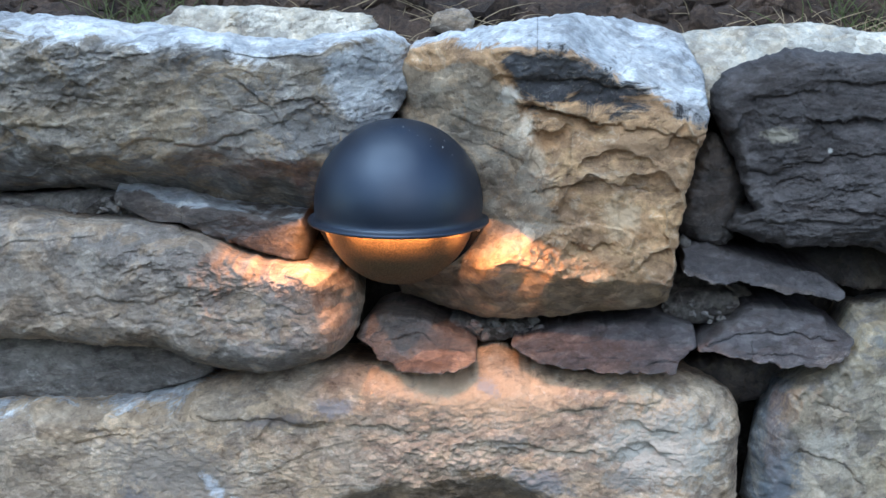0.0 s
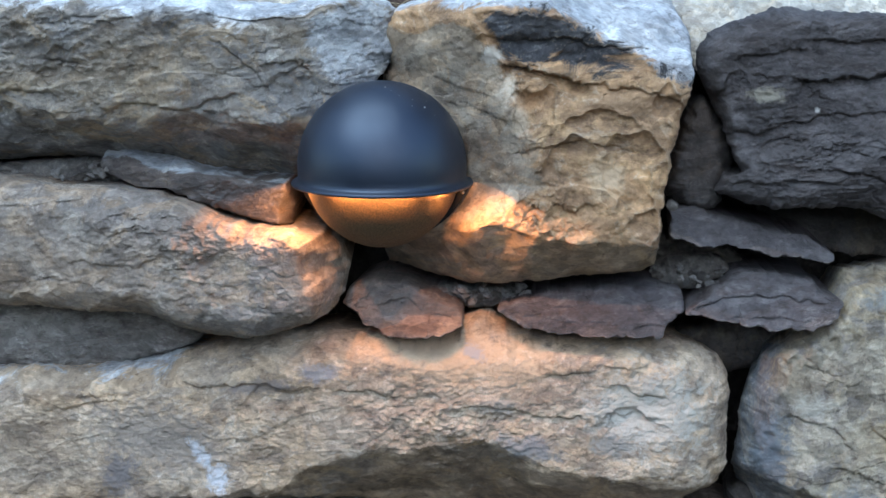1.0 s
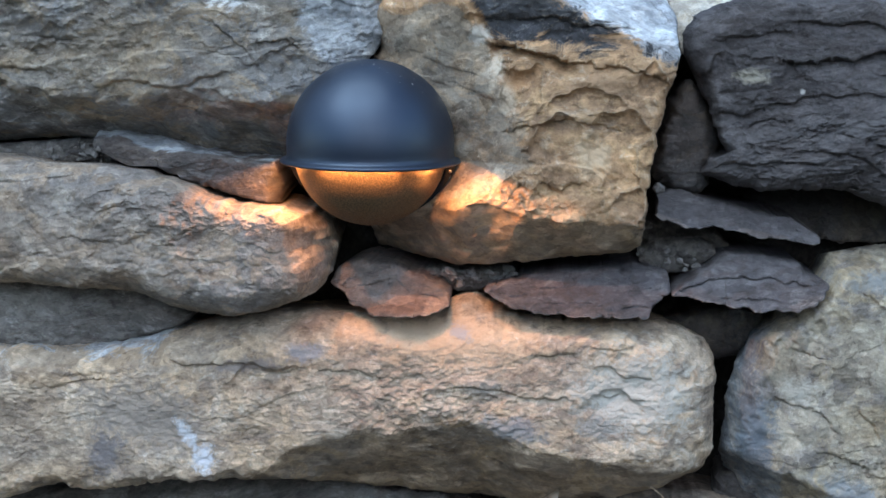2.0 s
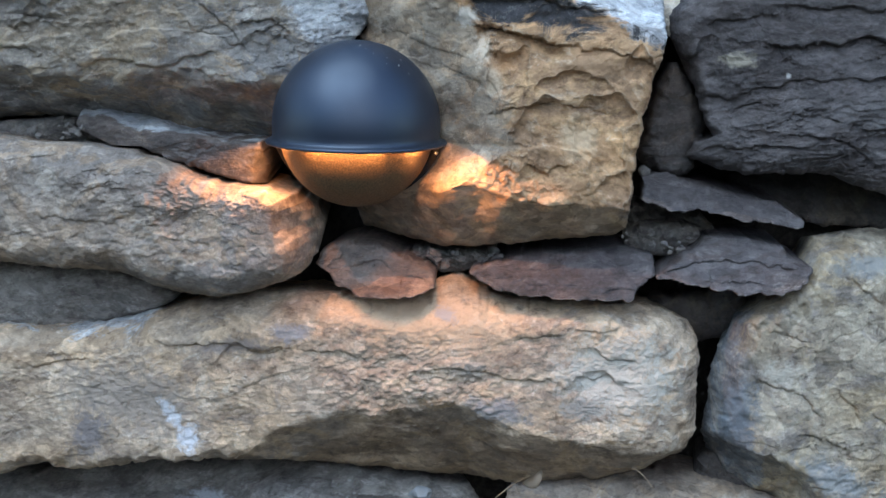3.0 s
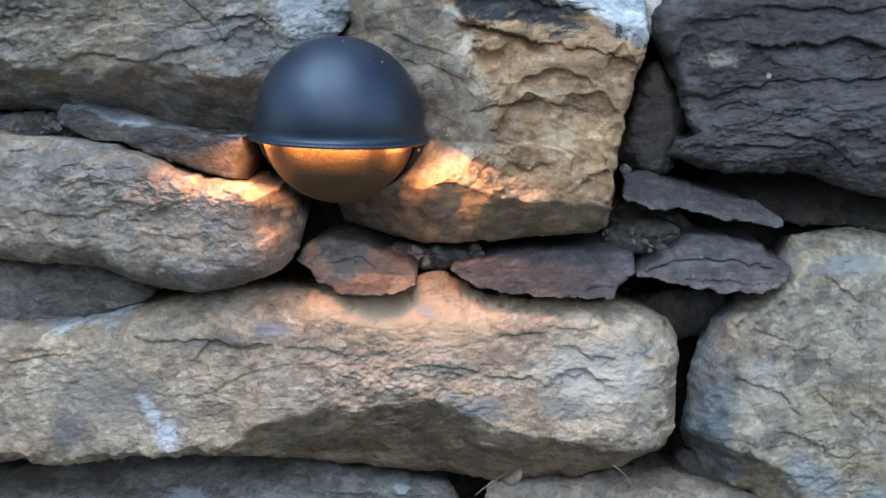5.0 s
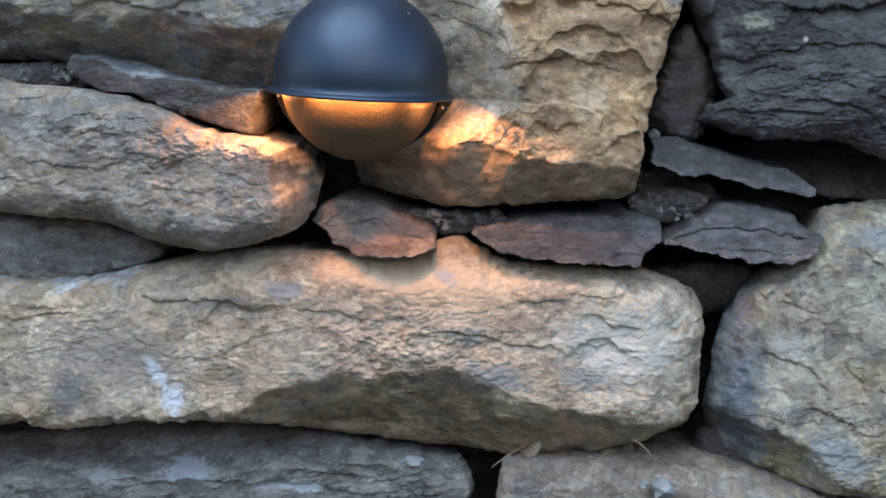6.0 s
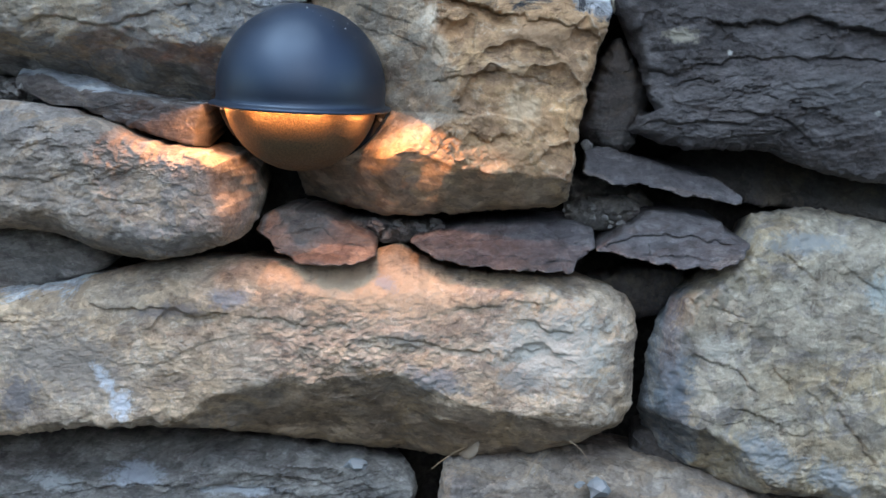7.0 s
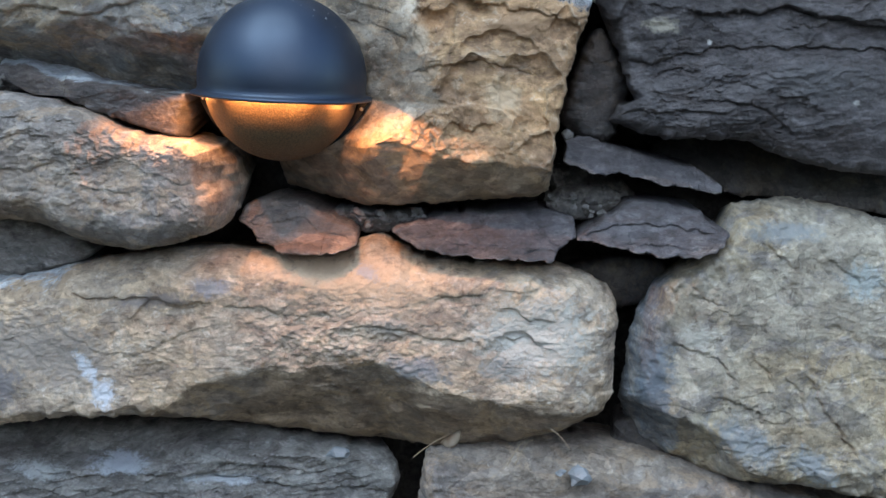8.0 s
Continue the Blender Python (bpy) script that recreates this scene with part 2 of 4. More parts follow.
def coated(name, colour, rough, metallic, bump, scale=900.0, spread=0.08, sparkle=0.0):
    m, nodes, links, bsdf = nodes_of(name)
    co = nodes.new("ShaderNodeTexCoord").outputs["Object"]
    n = node(nodes, "ShaderNodeTexNoise", Scale=scale, Detail=3.0, Roughness=0.6)
    w = node(nodes, "ShaderNodeTexNoise", Scale=35.0, Detail=5.0, Roughness=0.6)
    links.new(co, n.inputs["Vector"])
    links.new(co, w.inputs["Vector"])
    bsdf.inputs["Metallic"].default_value = metallic
    links.new(mixer(nodes, links, 'MULTIPLY', 0.5, colour, mixer(nodes, links, 'MIX', w.outputs["Fac"], (0.7, 0.7, 0.7), (1.3, 1.3, 1.3))), bsdf.inputs["Base Color"])
    if sparkle:
        plain = bsdf.inputs["Base Color"].links[0].from_socket
        flake = mixer(nodes, links, 'MIX', span(nodes, links, n.outputs["Fac"], 0.38, 0.66), (0.25, 0.25, 0.25), (2.2, 2.1, 2.0))
        links.new(mixer(nodes, links, 'MULTIPLY', sparkle, plain, flake), bsdf.inputs["Base Color"])
    links.new(span(nodes, links, w.outputs["Fac"], 0.3, 0.7, rough - spread, rough + spread), bsdf.inputs["Roughness"])
    bp = node(nodes, "ShaderNodeBump", Strength=bump, Distance=0.0006)
    links.new(n.outputs["Fac"], bp.inputs["Height"])
    links.new(bp.outputs["Normal"], bsdf.inputs["Normal"])
    return m


black_coat = coated("black_powder_coat", (0.010, 0.013, 0.021), 0.44, 0.0, 0.15)
black_coat.node_tree.nodes["Principled BSDF"].inputs["Specular IOR Level"].default_value = 1.0
# Blue tint puts the sky's blue reflection into the black coat.
black_coat.node_tree.nodes["Principled BSDF"].inputs["Specular Tint"].default_value = (0.64, 0.78, 1.0, 1)
black_matte = coated("black_matte_plate", (0.008, 0.008, 0.009), 0.85, 0.0, 0.3)
black_matte.node_tree.nodes["Principled BSDF"].inputs["Specular IOR Level"].default_value = 0.2
bronze_coat = coated("textured_bronze_coat", (0.12, 0.078, 0.04), 0.58, 0.3, 0.8, 700.0, 0.06, 0.45)
steel = coated("screw_steel", (0.6, 0.55, 0.48), 0.3, 1.0, 0.05)
straw_dry = coated("dry_straw", (0.36, 0.27, 0.17), 0.8, 0.0, 0.2)
grass_green = coated("thin_green_grass", (0.1, 0.12, 0.04), 0.7, 0.0, 0.2)
leaf_dry = coated("dry_leaf", (0.5, 0.4, 0.3), 0.8, 0.0, 0.4)
lump_white = coated("pale_mortar_crumb", (0.25, 0.26, 0.265), 0.9, 0.0, 0.9)
def glow(name, strength):
    m, nodes, links, bsdf = nodes_of(name)
    bsdf.inputs["Base Color"].default_value = (0.9, 0.8, 0.6, 1)
    bsdf.inputs["Emission Color"].default_value = (1.0, 0.43, 0.16, 1)
    bsdf.inputs["Emission Strength"].default_value = strength
    return m


led_glow = glow("warm_led", 80000.0)
strip_glow = glow("warm_strip", 175.0)


# ---------------------------------------------------------------- relief
def lattice(ix, iy, iz, seed):
    with np.errstate(over="ignore"):
        h = ix.astype(np.int64) * 374761393 + iy.astype(np.int64) * 668265263 + iz.astype(np.int64) * 2147483647 + seed * 974634777
        h = (h ^ (h >> 13)) * 1274126177
        h = (h ^ (h >> 16)) & 0xFFFFFF
    return h / float(0xFFFFFF) * 2 - 1


def value_noise(x, y, seed):
    ix, iy = np.floor(x), np.floor(y)
    fx, fy = x - ix, y - iy
    fx, fy = fx * fx * fx * (fx * (fx * 6 - 15) + 10), fy * fy * fy * (fy * (fy * 6 - 15) + 10)
    z = np.zeros_like(ix)
    a, b = lattice(ix, iy, z, seed), lattice(ix + 1, iy, z, seed)
    c, d = lattice(ix, iy + 1, z, seed), lattice(ix + 1, iy + 1, z, seed)
    return (a * (1 - fx) + b * fx) * (1 - fy) + (c * (1 - fx) + d * fx) * fy


def fractal(x, y, seed, octaves=4, gain=0.5):
    total, size = np.zeros_like(x), 1.0
    for k in range(octaves):
        total += size * value_noise(x * 2.03**k + 7.1 * k, y * 2.03**k - 3.7 * k, seed + k)
        size *= gain
    return total


def scoops(x, y, seed):
    """Shell-shaped fracture: shallow hollows that meet in sharp ridges."""
    wx, wy = 0.3 * fractal(x * 1.3, y * 1.3, seed + 50, 4), 0.3 * fractal(x * 1.3 + 9, y * 1.3, seed + 60, 4)
    x, y = x + wx, y + wy
    ix, iy = np.floor(x), np.floor(y)
    best = np.full(x.shape, -9.0)
    for ax in (-1, 0, 1):
        for ay in (-1, 0, 1):
            cx, cy = ix + ax, iy + ay
            one = np.ones_like(cx)
            dx = x - (cx + 0.5 + 0.45 * lattice(cx, cy, one, seed))
            dy = y - (cy + 0.5 + 0.45 * lattice(cx, cy, 2 * one, seed))
            h = 0.45 * lattice(cx, cy, 3 * one, seed) + 0.7 * dx * lattice(cx, cy, 4 * one, seed) + 0.7 * dy * lattice(cx, cy, 5 * one, seed)
            best = np.maximum(best, h - 0.9 * (dx * dx + dy * dy))
    return best


def shards(x, y, seed):
    """Split rock: flat facets at their own tilts, with ragged borders where one breaks off against the next."""
    wx, wy = 0.42 * fractal(x * 1.1, y * 1.1, seed + 50, 5, 0.6), 0.42 * fractal(x * 1.1 + 17, y * 1.1, seed + 60, 5, 0.6)
    x, y = x + wx, y + wy
    ix, iy = np.floor(x), np.floor(y)
    near, high = np.full(x.shape, 9.0), np.zeros(x.shape)
    for ax in (-1, 0, 1):
        for ay in (-1, 0, 1):
            cx, cy = ix + ax, iy + ay
            one = np.ones_like(cx)
            dx = x - (cx + 0.5 + 0.45 * lattice(cx, cy, one, seed))
            dy = y - (cy + 0.5 + 0.45 * lattice(cx, cy, 2 * one, seed))
            far = dx * dx + dy * dy
            h = 0.3 * lattice(cx, cy, 3 * one, seed) + 0.5 * dx * lattice(cx, cy, 4 * one, seed) + 0.7 * dy * lattice(cx, cy, 5 * one, seed)
            high = np.where(far < near, h, high)
            near = np.minimum(far, near)
    return high


def beside(x, z, line):
    """Distance to a line, how far past its ends, and whether below it."""
    best, past, below = np.full(x.shape, 9.0), np.zeros(x.shape), np.zeros(x.shape, bool)
    for k, ((x0, z0), (x1, z1)) in enumerate(zip(line, line[1:])):
        dx, dz = x1 - x0, z1 - z0
        span2 = dx * dx + dz * dz
        t = ((x - x0) * dx + (z - z0) * dz) / span2
        u = np.clip(t, 0, 1)
        d = np.hypot(x - x0 - u * dx, z - z0 - u * dz)
        over = np.zeros(x.shape)
        if k == 0:
            over = np.maximum(over, -t)
        if k == len(line) - 2:
            over = np.maximum(over, t - 1)
        hit = d < best
        below = np.where(hit, dx * (z - z0) - dz * (x - x0) < 0, below)
        past = np.where(hit, over * math.sqrt(span2), past)
        best = np.minimum(best, d)
    return best, past, below


def scarred(x, z, seed, splits, hollows):
    """Depth of split edges (line, depth, reach: the part below the line has flaked off) and of knocked-out hollows (centre, radii, lean, depth)."""
    y = np.zeros_like(x)
    wx = x + 0.0035 * fractal(x * 40, z * 40, seed + 91, 5, 0.6)
    wz = z + 0.0035 * fractal(x * 40 + 30, z * 40, seed + 92, 5, 0.6)
    for line, deep, reach in splits:
        d, past, below = beside(wx, wz, line)
        y += 0.7 * deep * np.exp(-past / 0.006) * np.where(below, np.exp(-d / reach), np.exp(-d / 0.0007))
    for (cx, cz), (rx, rz), lean, deep in hollows:
        c, s = math.cos(radians(lean)), math.sin(radians(lean))
        wide, tall = 0.012 * fractal(x * 18, z * 18, seed + 93, 4, 0.6), 0.012 * fractal(x * 18 + 9, z * 18, seed + 94, 4, 0.6)
        u, v = (x - cx + wide) * c + (z - cz + tall) * s, (z - cz + tall) * c - (x - cx + wide) * s
        k = np.clip(1 - (u / rx) ** 2 - (v / rz) ** 2, 0, 1)
        # steep under the upper edge, running out gently below
        y += deep * k ** 0.6 * np.clip(0.65 + 0.45 * v / rz, 0.15, 1)
    return y


def step_up(v, lo, hi):
    k = np.clip((v - lo) / (hi - lo), 0, 1)
    return k * k * (3 - 2 * k)


def relief_at(x, z, seed, amounts, turn=0.15):
    """Depth in metres for large swell, large facets, small facets, bedding ledges and grit, each in millimetres."""
    swell, large, small, ledges, grit = [a / 1000 for a in amounts]
    u, v = x * math.cos(turn) + z * math.sin(turn), z * math.cos(turn) - x * math.sin(turn)
    broken = np.clip(0.4 + 1.0 * fractal(x * 6, z * 7, seed + 5, 3), 0.12, 1.0)
    y = swell * fractal(x * 6, z * 8, seed, 3)
    y += large * scoops(u * 10, v * 16, seed + 11)
    y += small * broken * scoops(u * 30, v * 46, seed + 23)
    y += 0.5 * large * (0.25 + broken) * shards(u * 17, v * 25, seed + 13)
    y += 0.6 * small * (0.3 + broken) * shards(u * 48, v * 66, seed + 17)
    y += 0.25 * small * (0.2 + broken) * shards(u * 130, v * 170, seed + 19)
    y += 0.5 * min(small, 0.005) * (0.3 + broken) * scoops(u * 75, v * 130, seed + 27)
    # scars where flakes have come away
    for k, (size, deep) in enumerate(((7, 0.4), (16, 0.2))):
        s = fractal(u * size, v * size * 1.9, seed + 80 + k, 5, 0.5)
        y += deep * min(small, 0.004) * step_up(s, 0.2, 0.23)
    if ledges:
        s = fractal(u * 8, v * 42, seed + 31, 4, 0.6) * 2.0
        y += ledges * broken * (np.floor(s) + np.clip((s - np.floor(s)) * 4 - 1.5, 0, 1))
    return y + grit * (0.4 + broken) * fractal(x * 210, z * 260, seed + 41, 3, 0.6)


def bounds_of(points, step, ease=0.2):
    """A closed outline, its corners eased, in even short steps, anticlockwise."""
    p = np.array(points, float)
    if np.sum(p[:, 0] * np.roll(p[:, 1], -1) - np.roll(p[:, 0], -1) * p[:, 1]) < 0:
        p = p[::-1]
    for _ in range(2):
        q = np.roll(p, -1, 0)
        p = np.stack([(1 - ease) * p + ease * q, ease * p + (1 - ease) * q], 1).reshape(-1, 2)
    q = np.vstack([p, p[:1]])
    run = np.r_[0, np.cumsum(np.hypot(*np.diff(q, axis=0).T))]
    n = max(24, int(run[-1] / step))
    at = np.linspace(0, run[-1], n, endpoint=False)
    return np.stack([np.interp(at, run, q[:, 0]), np.interp(at, run, q[:, 1])], 1)


def part(name, bm, material, parent, label="", smooth=True):
    """Links a bmesh as one mesh object under a thing."""
    me = bpy.data.meshes.new(name)
    bm.to_mesh(me)
    bm.free()
    if smooth:
        me.shade_smooth()
    me.materials.append(material)
    ob = new(name, me)
    ob.parent = parent
    return tagged(ob, label)


SEEDS = [100]


def stone_mesh(outline, front, creases, tilt, rnd, edge, relief, back, step, ease, size_of, splits, hollows):
    """A walling stone: a face of broken planes inside the outline, rounded arrises, and tapering sides that run into the wall."""
    SEEDS[0] += 97
    seed = SEEDS[0]
    rim = bounds_of(outline, step, ease)
    rough = 0.0013
    rim = rim + rough * np.stack([fractal(rim[:, 0] * 95, rim[:, 1] * 95, seed + 3, 4, 0.65), fractal(rim[:, 0] * 95 + 40, rim[:, 1] * 95, seed + 4, 4, 0.65)], 1)
    lo, hi = rim.min(0), rim.max(0)
    size = hi - lo
    c = (lo + hi) / 2
    if size[0] >= size[1]:
        a, b = np.array([lo[0] + size[1] * 0.55, c[1]]), np.array([hi[0] - size[1] * 0.55, c[1]])
        a[0], b[0] = min(a[0], c[0]), max(b[0], c[0])
    else:
        a, b = np.array([c[0], lo[1] + size[0] * 0.55]), np.array([c[0], hi[1] - size[0] * 0.55])
        a[1], b[1] = min(a[1], c[1]), max(b[1], c[1])
    axis = 0 if size[0] >= size[1] else 1
    # the spine follows the middle of the outline
    share = np.clip((rim[:, axis] - a[axis]) / max(b[axis] - a[axis], 1e-6), 0, 1)
    spine = a + share[:, None] * (b - a)
    reach = np.hypot(*(rim - spine).T)
    n = max(5, int(reach.max() / step))
    s = np.linspace(1, 0, n + 1)
    xz = spine[None] + s[:, None, None] * (rim - spine)[None]
    inside = (1 - s)[:, None] * reach[None]
    x, z = xz[..., 0], xz[..., 1]
    y = front + tilt[0] * (x - c[0]) + tilt[1] * (z - c[1])
    zones, calm = {}, np.ones(x.shape)
    for kind, line, slope, *skin in creases:
        line = np.array(line, float)
        if kind in ("above", "below"):
            line = line[np.argsort(line[:, 0])]
            off = z - np.interp(x, line[:, 0], line[:, 1])
            off = off if kind == "above" else -off
        else:
            line = line[np.argsort(line[:, 1])]
            off = x - np.interp(z, line[:, 1], line[:, 0])
            off = off if kind == "right" else -off
        off = off + 0.006 * fractal(x * 22, z * 22, seed + 71, 3)
        y = y + slope * 0.5 * (off + np.sqrt(off * off + 0.003**2))
        if len(skin) > 1:
            calm = np.where(off > 0, skin[1], calm)
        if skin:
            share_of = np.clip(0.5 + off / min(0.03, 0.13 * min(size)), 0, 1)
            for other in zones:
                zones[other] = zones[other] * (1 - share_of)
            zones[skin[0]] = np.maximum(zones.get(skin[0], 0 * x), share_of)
    k = np.clip(1 - inside / (rnd * np.clip(1 + 0.8 * fractal(x * 28, z * 28, seed + 73, 4, 0.6), 0.35, 1.8)), 0, 1)
    y = y + edge * (1 - np.sqrt(1 - np.minimum(k, 0.995) ** 2))
    y = y + calm * relief_at(x * size_of, z * size_of, seed, relief) + scarred(x, z, seed, splits, hollows)
    # sides
    rows = [np.stack([x, y, z], -1)]
    tail = []
    for depth, shrink in ((back, 0.8), (back * 0.6, 0.88), (back * 0.25, 0.95), (back * 0.06, 0.985)):
        p = spine + shrink * (rim - spine)
        tail.append(np.stack([p[:, 0], y[0] + depth, p[:, 1]], -1))
    grid = np.concatenate([np.array(tail), rows[0]])
    h, w = grid.shape[:2]
    idx = np.arange(h * w).reshape(h, w)
    nxt = np.roll(idx, -1, 1)
    faces = np.stack([idx[:-1], nxt[:-1], nxt[1:], idx[1:]], -1).reshape(-1, 4)
    me = bpy.data.meshes.new("stone")
    me.from_pydata(grid.reshape(-1, 3).tolist(), [], faces.tolist())
    for number, weight in zones.items():
        field = me.attributes.new(f"zone_{number}", 'FLOAT', 'POINT')
        field.data.foreach_set("value", np.concatenate([np.repeat(weight[:1], len(tail), 0), weight]).ravel().astype(np.float32))
    bm = bmesh.new()
    bm.from_mesh(me)
    bpy.data.meshes.remove(me)
    bm.verts.ensure_lookup_table()
    bmesh.ops.remove_doubles(bm, verts=[bm.verts[i] for i in idx[-1]], dist=0.0006)
    return bm


# ---------------------------------------------------------------- wall, ground and bank
wall_core = bmesh.new()
bmesh.ops.create_grid(wall_core, x_segments=160, y_segments=60, size=0.5)
for vert in wall_core.verts:
    u = vert.co.x * 2
    x, z = 0.75 * u + 2.4 * u**5, 0.31 + vert.co.y * 0.66
    vert.co = (x, 0.115 + 0.02 * noise.fractal(Vector((x * 14, 0, z * 14)), 0.8, 2.0, 4), z)
me = bpy.data.meshes.new("wall")
rim_edges = [e for e in wall_core.edges if e.is_boundary]
made = bmesh.ops.extrude_edge_only(wall_core, edges=rim_edges)
for vert in (g for g in made["geom"] if isinstance(g, bmesh.types.BMVert)):
    vert.co.y = 0.6
bmesh.ops.contextual_create(wall_core, geom=[g for g in made["geom"] if isinstance(g, bmesh.types.BMEdge)])
wall_core.to_mesh(me)
wall_core.free()
me.materials.append(core_earth)
wall = tagged(new("wall", me), "dry-laid rubble stone retaining wall with earth packed behind", "wall", kind="structure")


def stone(label, material, front, outline, creases=(), tilt=(0.0, 0.0), rnd=0.015, edge=0.02, relief=(4, 5, 2, 1, 0.5), back=0.13, step=0.0011, ease=0.2, size=1.0, splits=(), hollows=()):
    part("stone", stone_mesh(outline, front, creases, tilt, rnd, edge, relief, back, step, ease, size, splits, hollows), material, wall, label)


# the stones of the wall
stone('long grey-brown capping stone with skylight painted pale on its top', rock_grey, -0.03,
      [(-0.532, 0.713), (-0.418, 0.712), (-0.347, 0.706), (-0.264, 0.697), (-0.203, 0.69), (-0.151, 0.684), (-0.115, 0.691), (-0.075, 0.694), (-0.055, 0.682), (-0.049, 0.663), (-0.054, 0.637), (-0.069, 0.615), (-0.096, 0.58), (-0.133, 0.534), (-0.169, 0.513), (-0.231, 0.516), (-0.285, 0.529), (-0.355, 0.549), (-0.465, 0.54), (-0.599, 0.533)],
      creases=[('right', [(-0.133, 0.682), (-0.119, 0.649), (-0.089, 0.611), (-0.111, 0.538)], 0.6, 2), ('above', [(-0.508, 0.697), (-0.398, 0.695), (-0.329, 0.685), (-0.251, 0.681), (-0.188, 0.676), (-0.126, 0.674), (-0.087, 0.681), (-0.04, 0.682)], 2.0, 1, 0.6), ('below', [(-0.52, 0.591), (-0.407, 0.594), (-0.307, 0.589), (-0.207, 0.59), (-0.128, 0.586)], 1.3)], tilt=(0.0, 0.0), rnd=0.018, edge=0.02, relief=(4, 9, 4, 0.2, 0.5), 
      splits=[([(-0.2, 0.652), (-0.177, 0.634), (-0.158, 0.614)], 0.004, 0.014), ([(-0.155, 0.634), (-0.135, 0.637), (-0.122, 0.63)], 0.007, 0.012), ([(-0.41, 0.614), (-0.387, 0.616), (-0.35, 0.608)], 0.007, 0.012), ([(-0.35, 0.643), (-0.335, 0.64)], 0.006, 0.01), ([(-0.29, 0.6), (-0.24, 0.597), (-0.19, 0.606)], 0.006, 0.012)],
      hollows=[((-0.39, 0.6), (0.025, 0.018), 0, 0.009), ((-0.34, 0.632), (0.014, 0.012), 0, 0.006), ((-0.135, 0.62), (0.016, 0.018), 0, 0.006), ((-0.21, 0.588), (0.03, 0.014), 10, 0.006)])
stone('tall tan sandstone block with rough ochre face and skylight painted on its top', rock_tan, -0.045,
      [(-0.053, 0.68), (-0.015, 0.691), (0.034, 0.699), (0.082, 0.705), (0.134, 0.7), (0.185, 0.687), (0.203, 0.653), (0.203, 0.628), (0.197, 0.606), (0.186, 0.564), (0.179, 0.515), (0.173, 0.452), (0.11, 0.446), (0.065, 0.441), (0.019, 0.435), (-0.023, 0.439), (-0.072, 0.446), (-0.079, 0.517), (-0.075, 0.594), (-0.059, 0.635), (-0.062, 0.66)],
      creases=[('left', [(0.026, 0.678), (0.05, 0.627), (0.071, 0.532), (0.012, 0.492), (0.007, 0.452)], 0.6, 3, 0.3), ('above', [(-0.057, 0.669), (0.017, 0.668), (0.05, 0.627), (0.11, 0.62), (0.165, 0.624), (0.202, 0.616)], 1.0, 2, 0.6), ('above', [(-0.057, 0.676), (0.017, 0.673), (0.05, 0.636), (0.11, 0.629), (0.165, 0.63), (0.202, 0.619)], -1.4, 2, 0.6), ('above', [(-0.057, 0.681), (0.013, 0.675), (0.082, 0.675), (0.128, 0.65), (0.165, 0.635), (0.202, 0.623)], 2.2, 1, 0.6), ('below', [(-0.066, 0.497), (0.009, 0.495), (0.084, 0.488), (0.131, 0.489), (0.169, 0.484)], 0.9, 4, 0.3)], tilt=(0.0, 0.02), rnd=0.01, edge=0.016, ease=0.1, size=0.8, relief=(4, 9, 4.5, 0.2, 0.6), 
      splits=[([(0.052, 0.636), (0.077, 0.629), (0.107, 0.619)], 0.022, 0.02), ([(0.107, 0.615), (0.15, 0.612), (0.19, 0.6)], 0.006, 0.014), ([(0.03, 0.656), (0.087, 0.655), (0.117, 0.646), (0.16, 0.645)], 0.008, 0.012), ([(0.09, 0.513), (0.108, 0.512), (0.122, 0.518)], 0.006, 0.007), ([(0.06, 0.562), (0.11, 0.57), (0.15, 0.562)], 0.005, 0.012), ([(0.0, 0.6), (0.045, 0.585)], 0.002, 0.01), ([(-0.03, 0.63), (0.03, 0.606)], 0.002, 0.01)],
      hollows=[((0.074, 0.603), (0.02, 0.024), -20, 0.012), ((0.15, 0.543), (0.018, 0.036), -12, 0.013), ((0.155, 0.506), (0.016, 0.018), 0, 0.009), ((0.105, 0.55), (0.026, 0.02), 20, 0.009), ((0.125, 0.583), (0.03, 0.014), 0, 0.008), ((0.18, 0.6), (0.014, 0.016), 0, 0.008)])
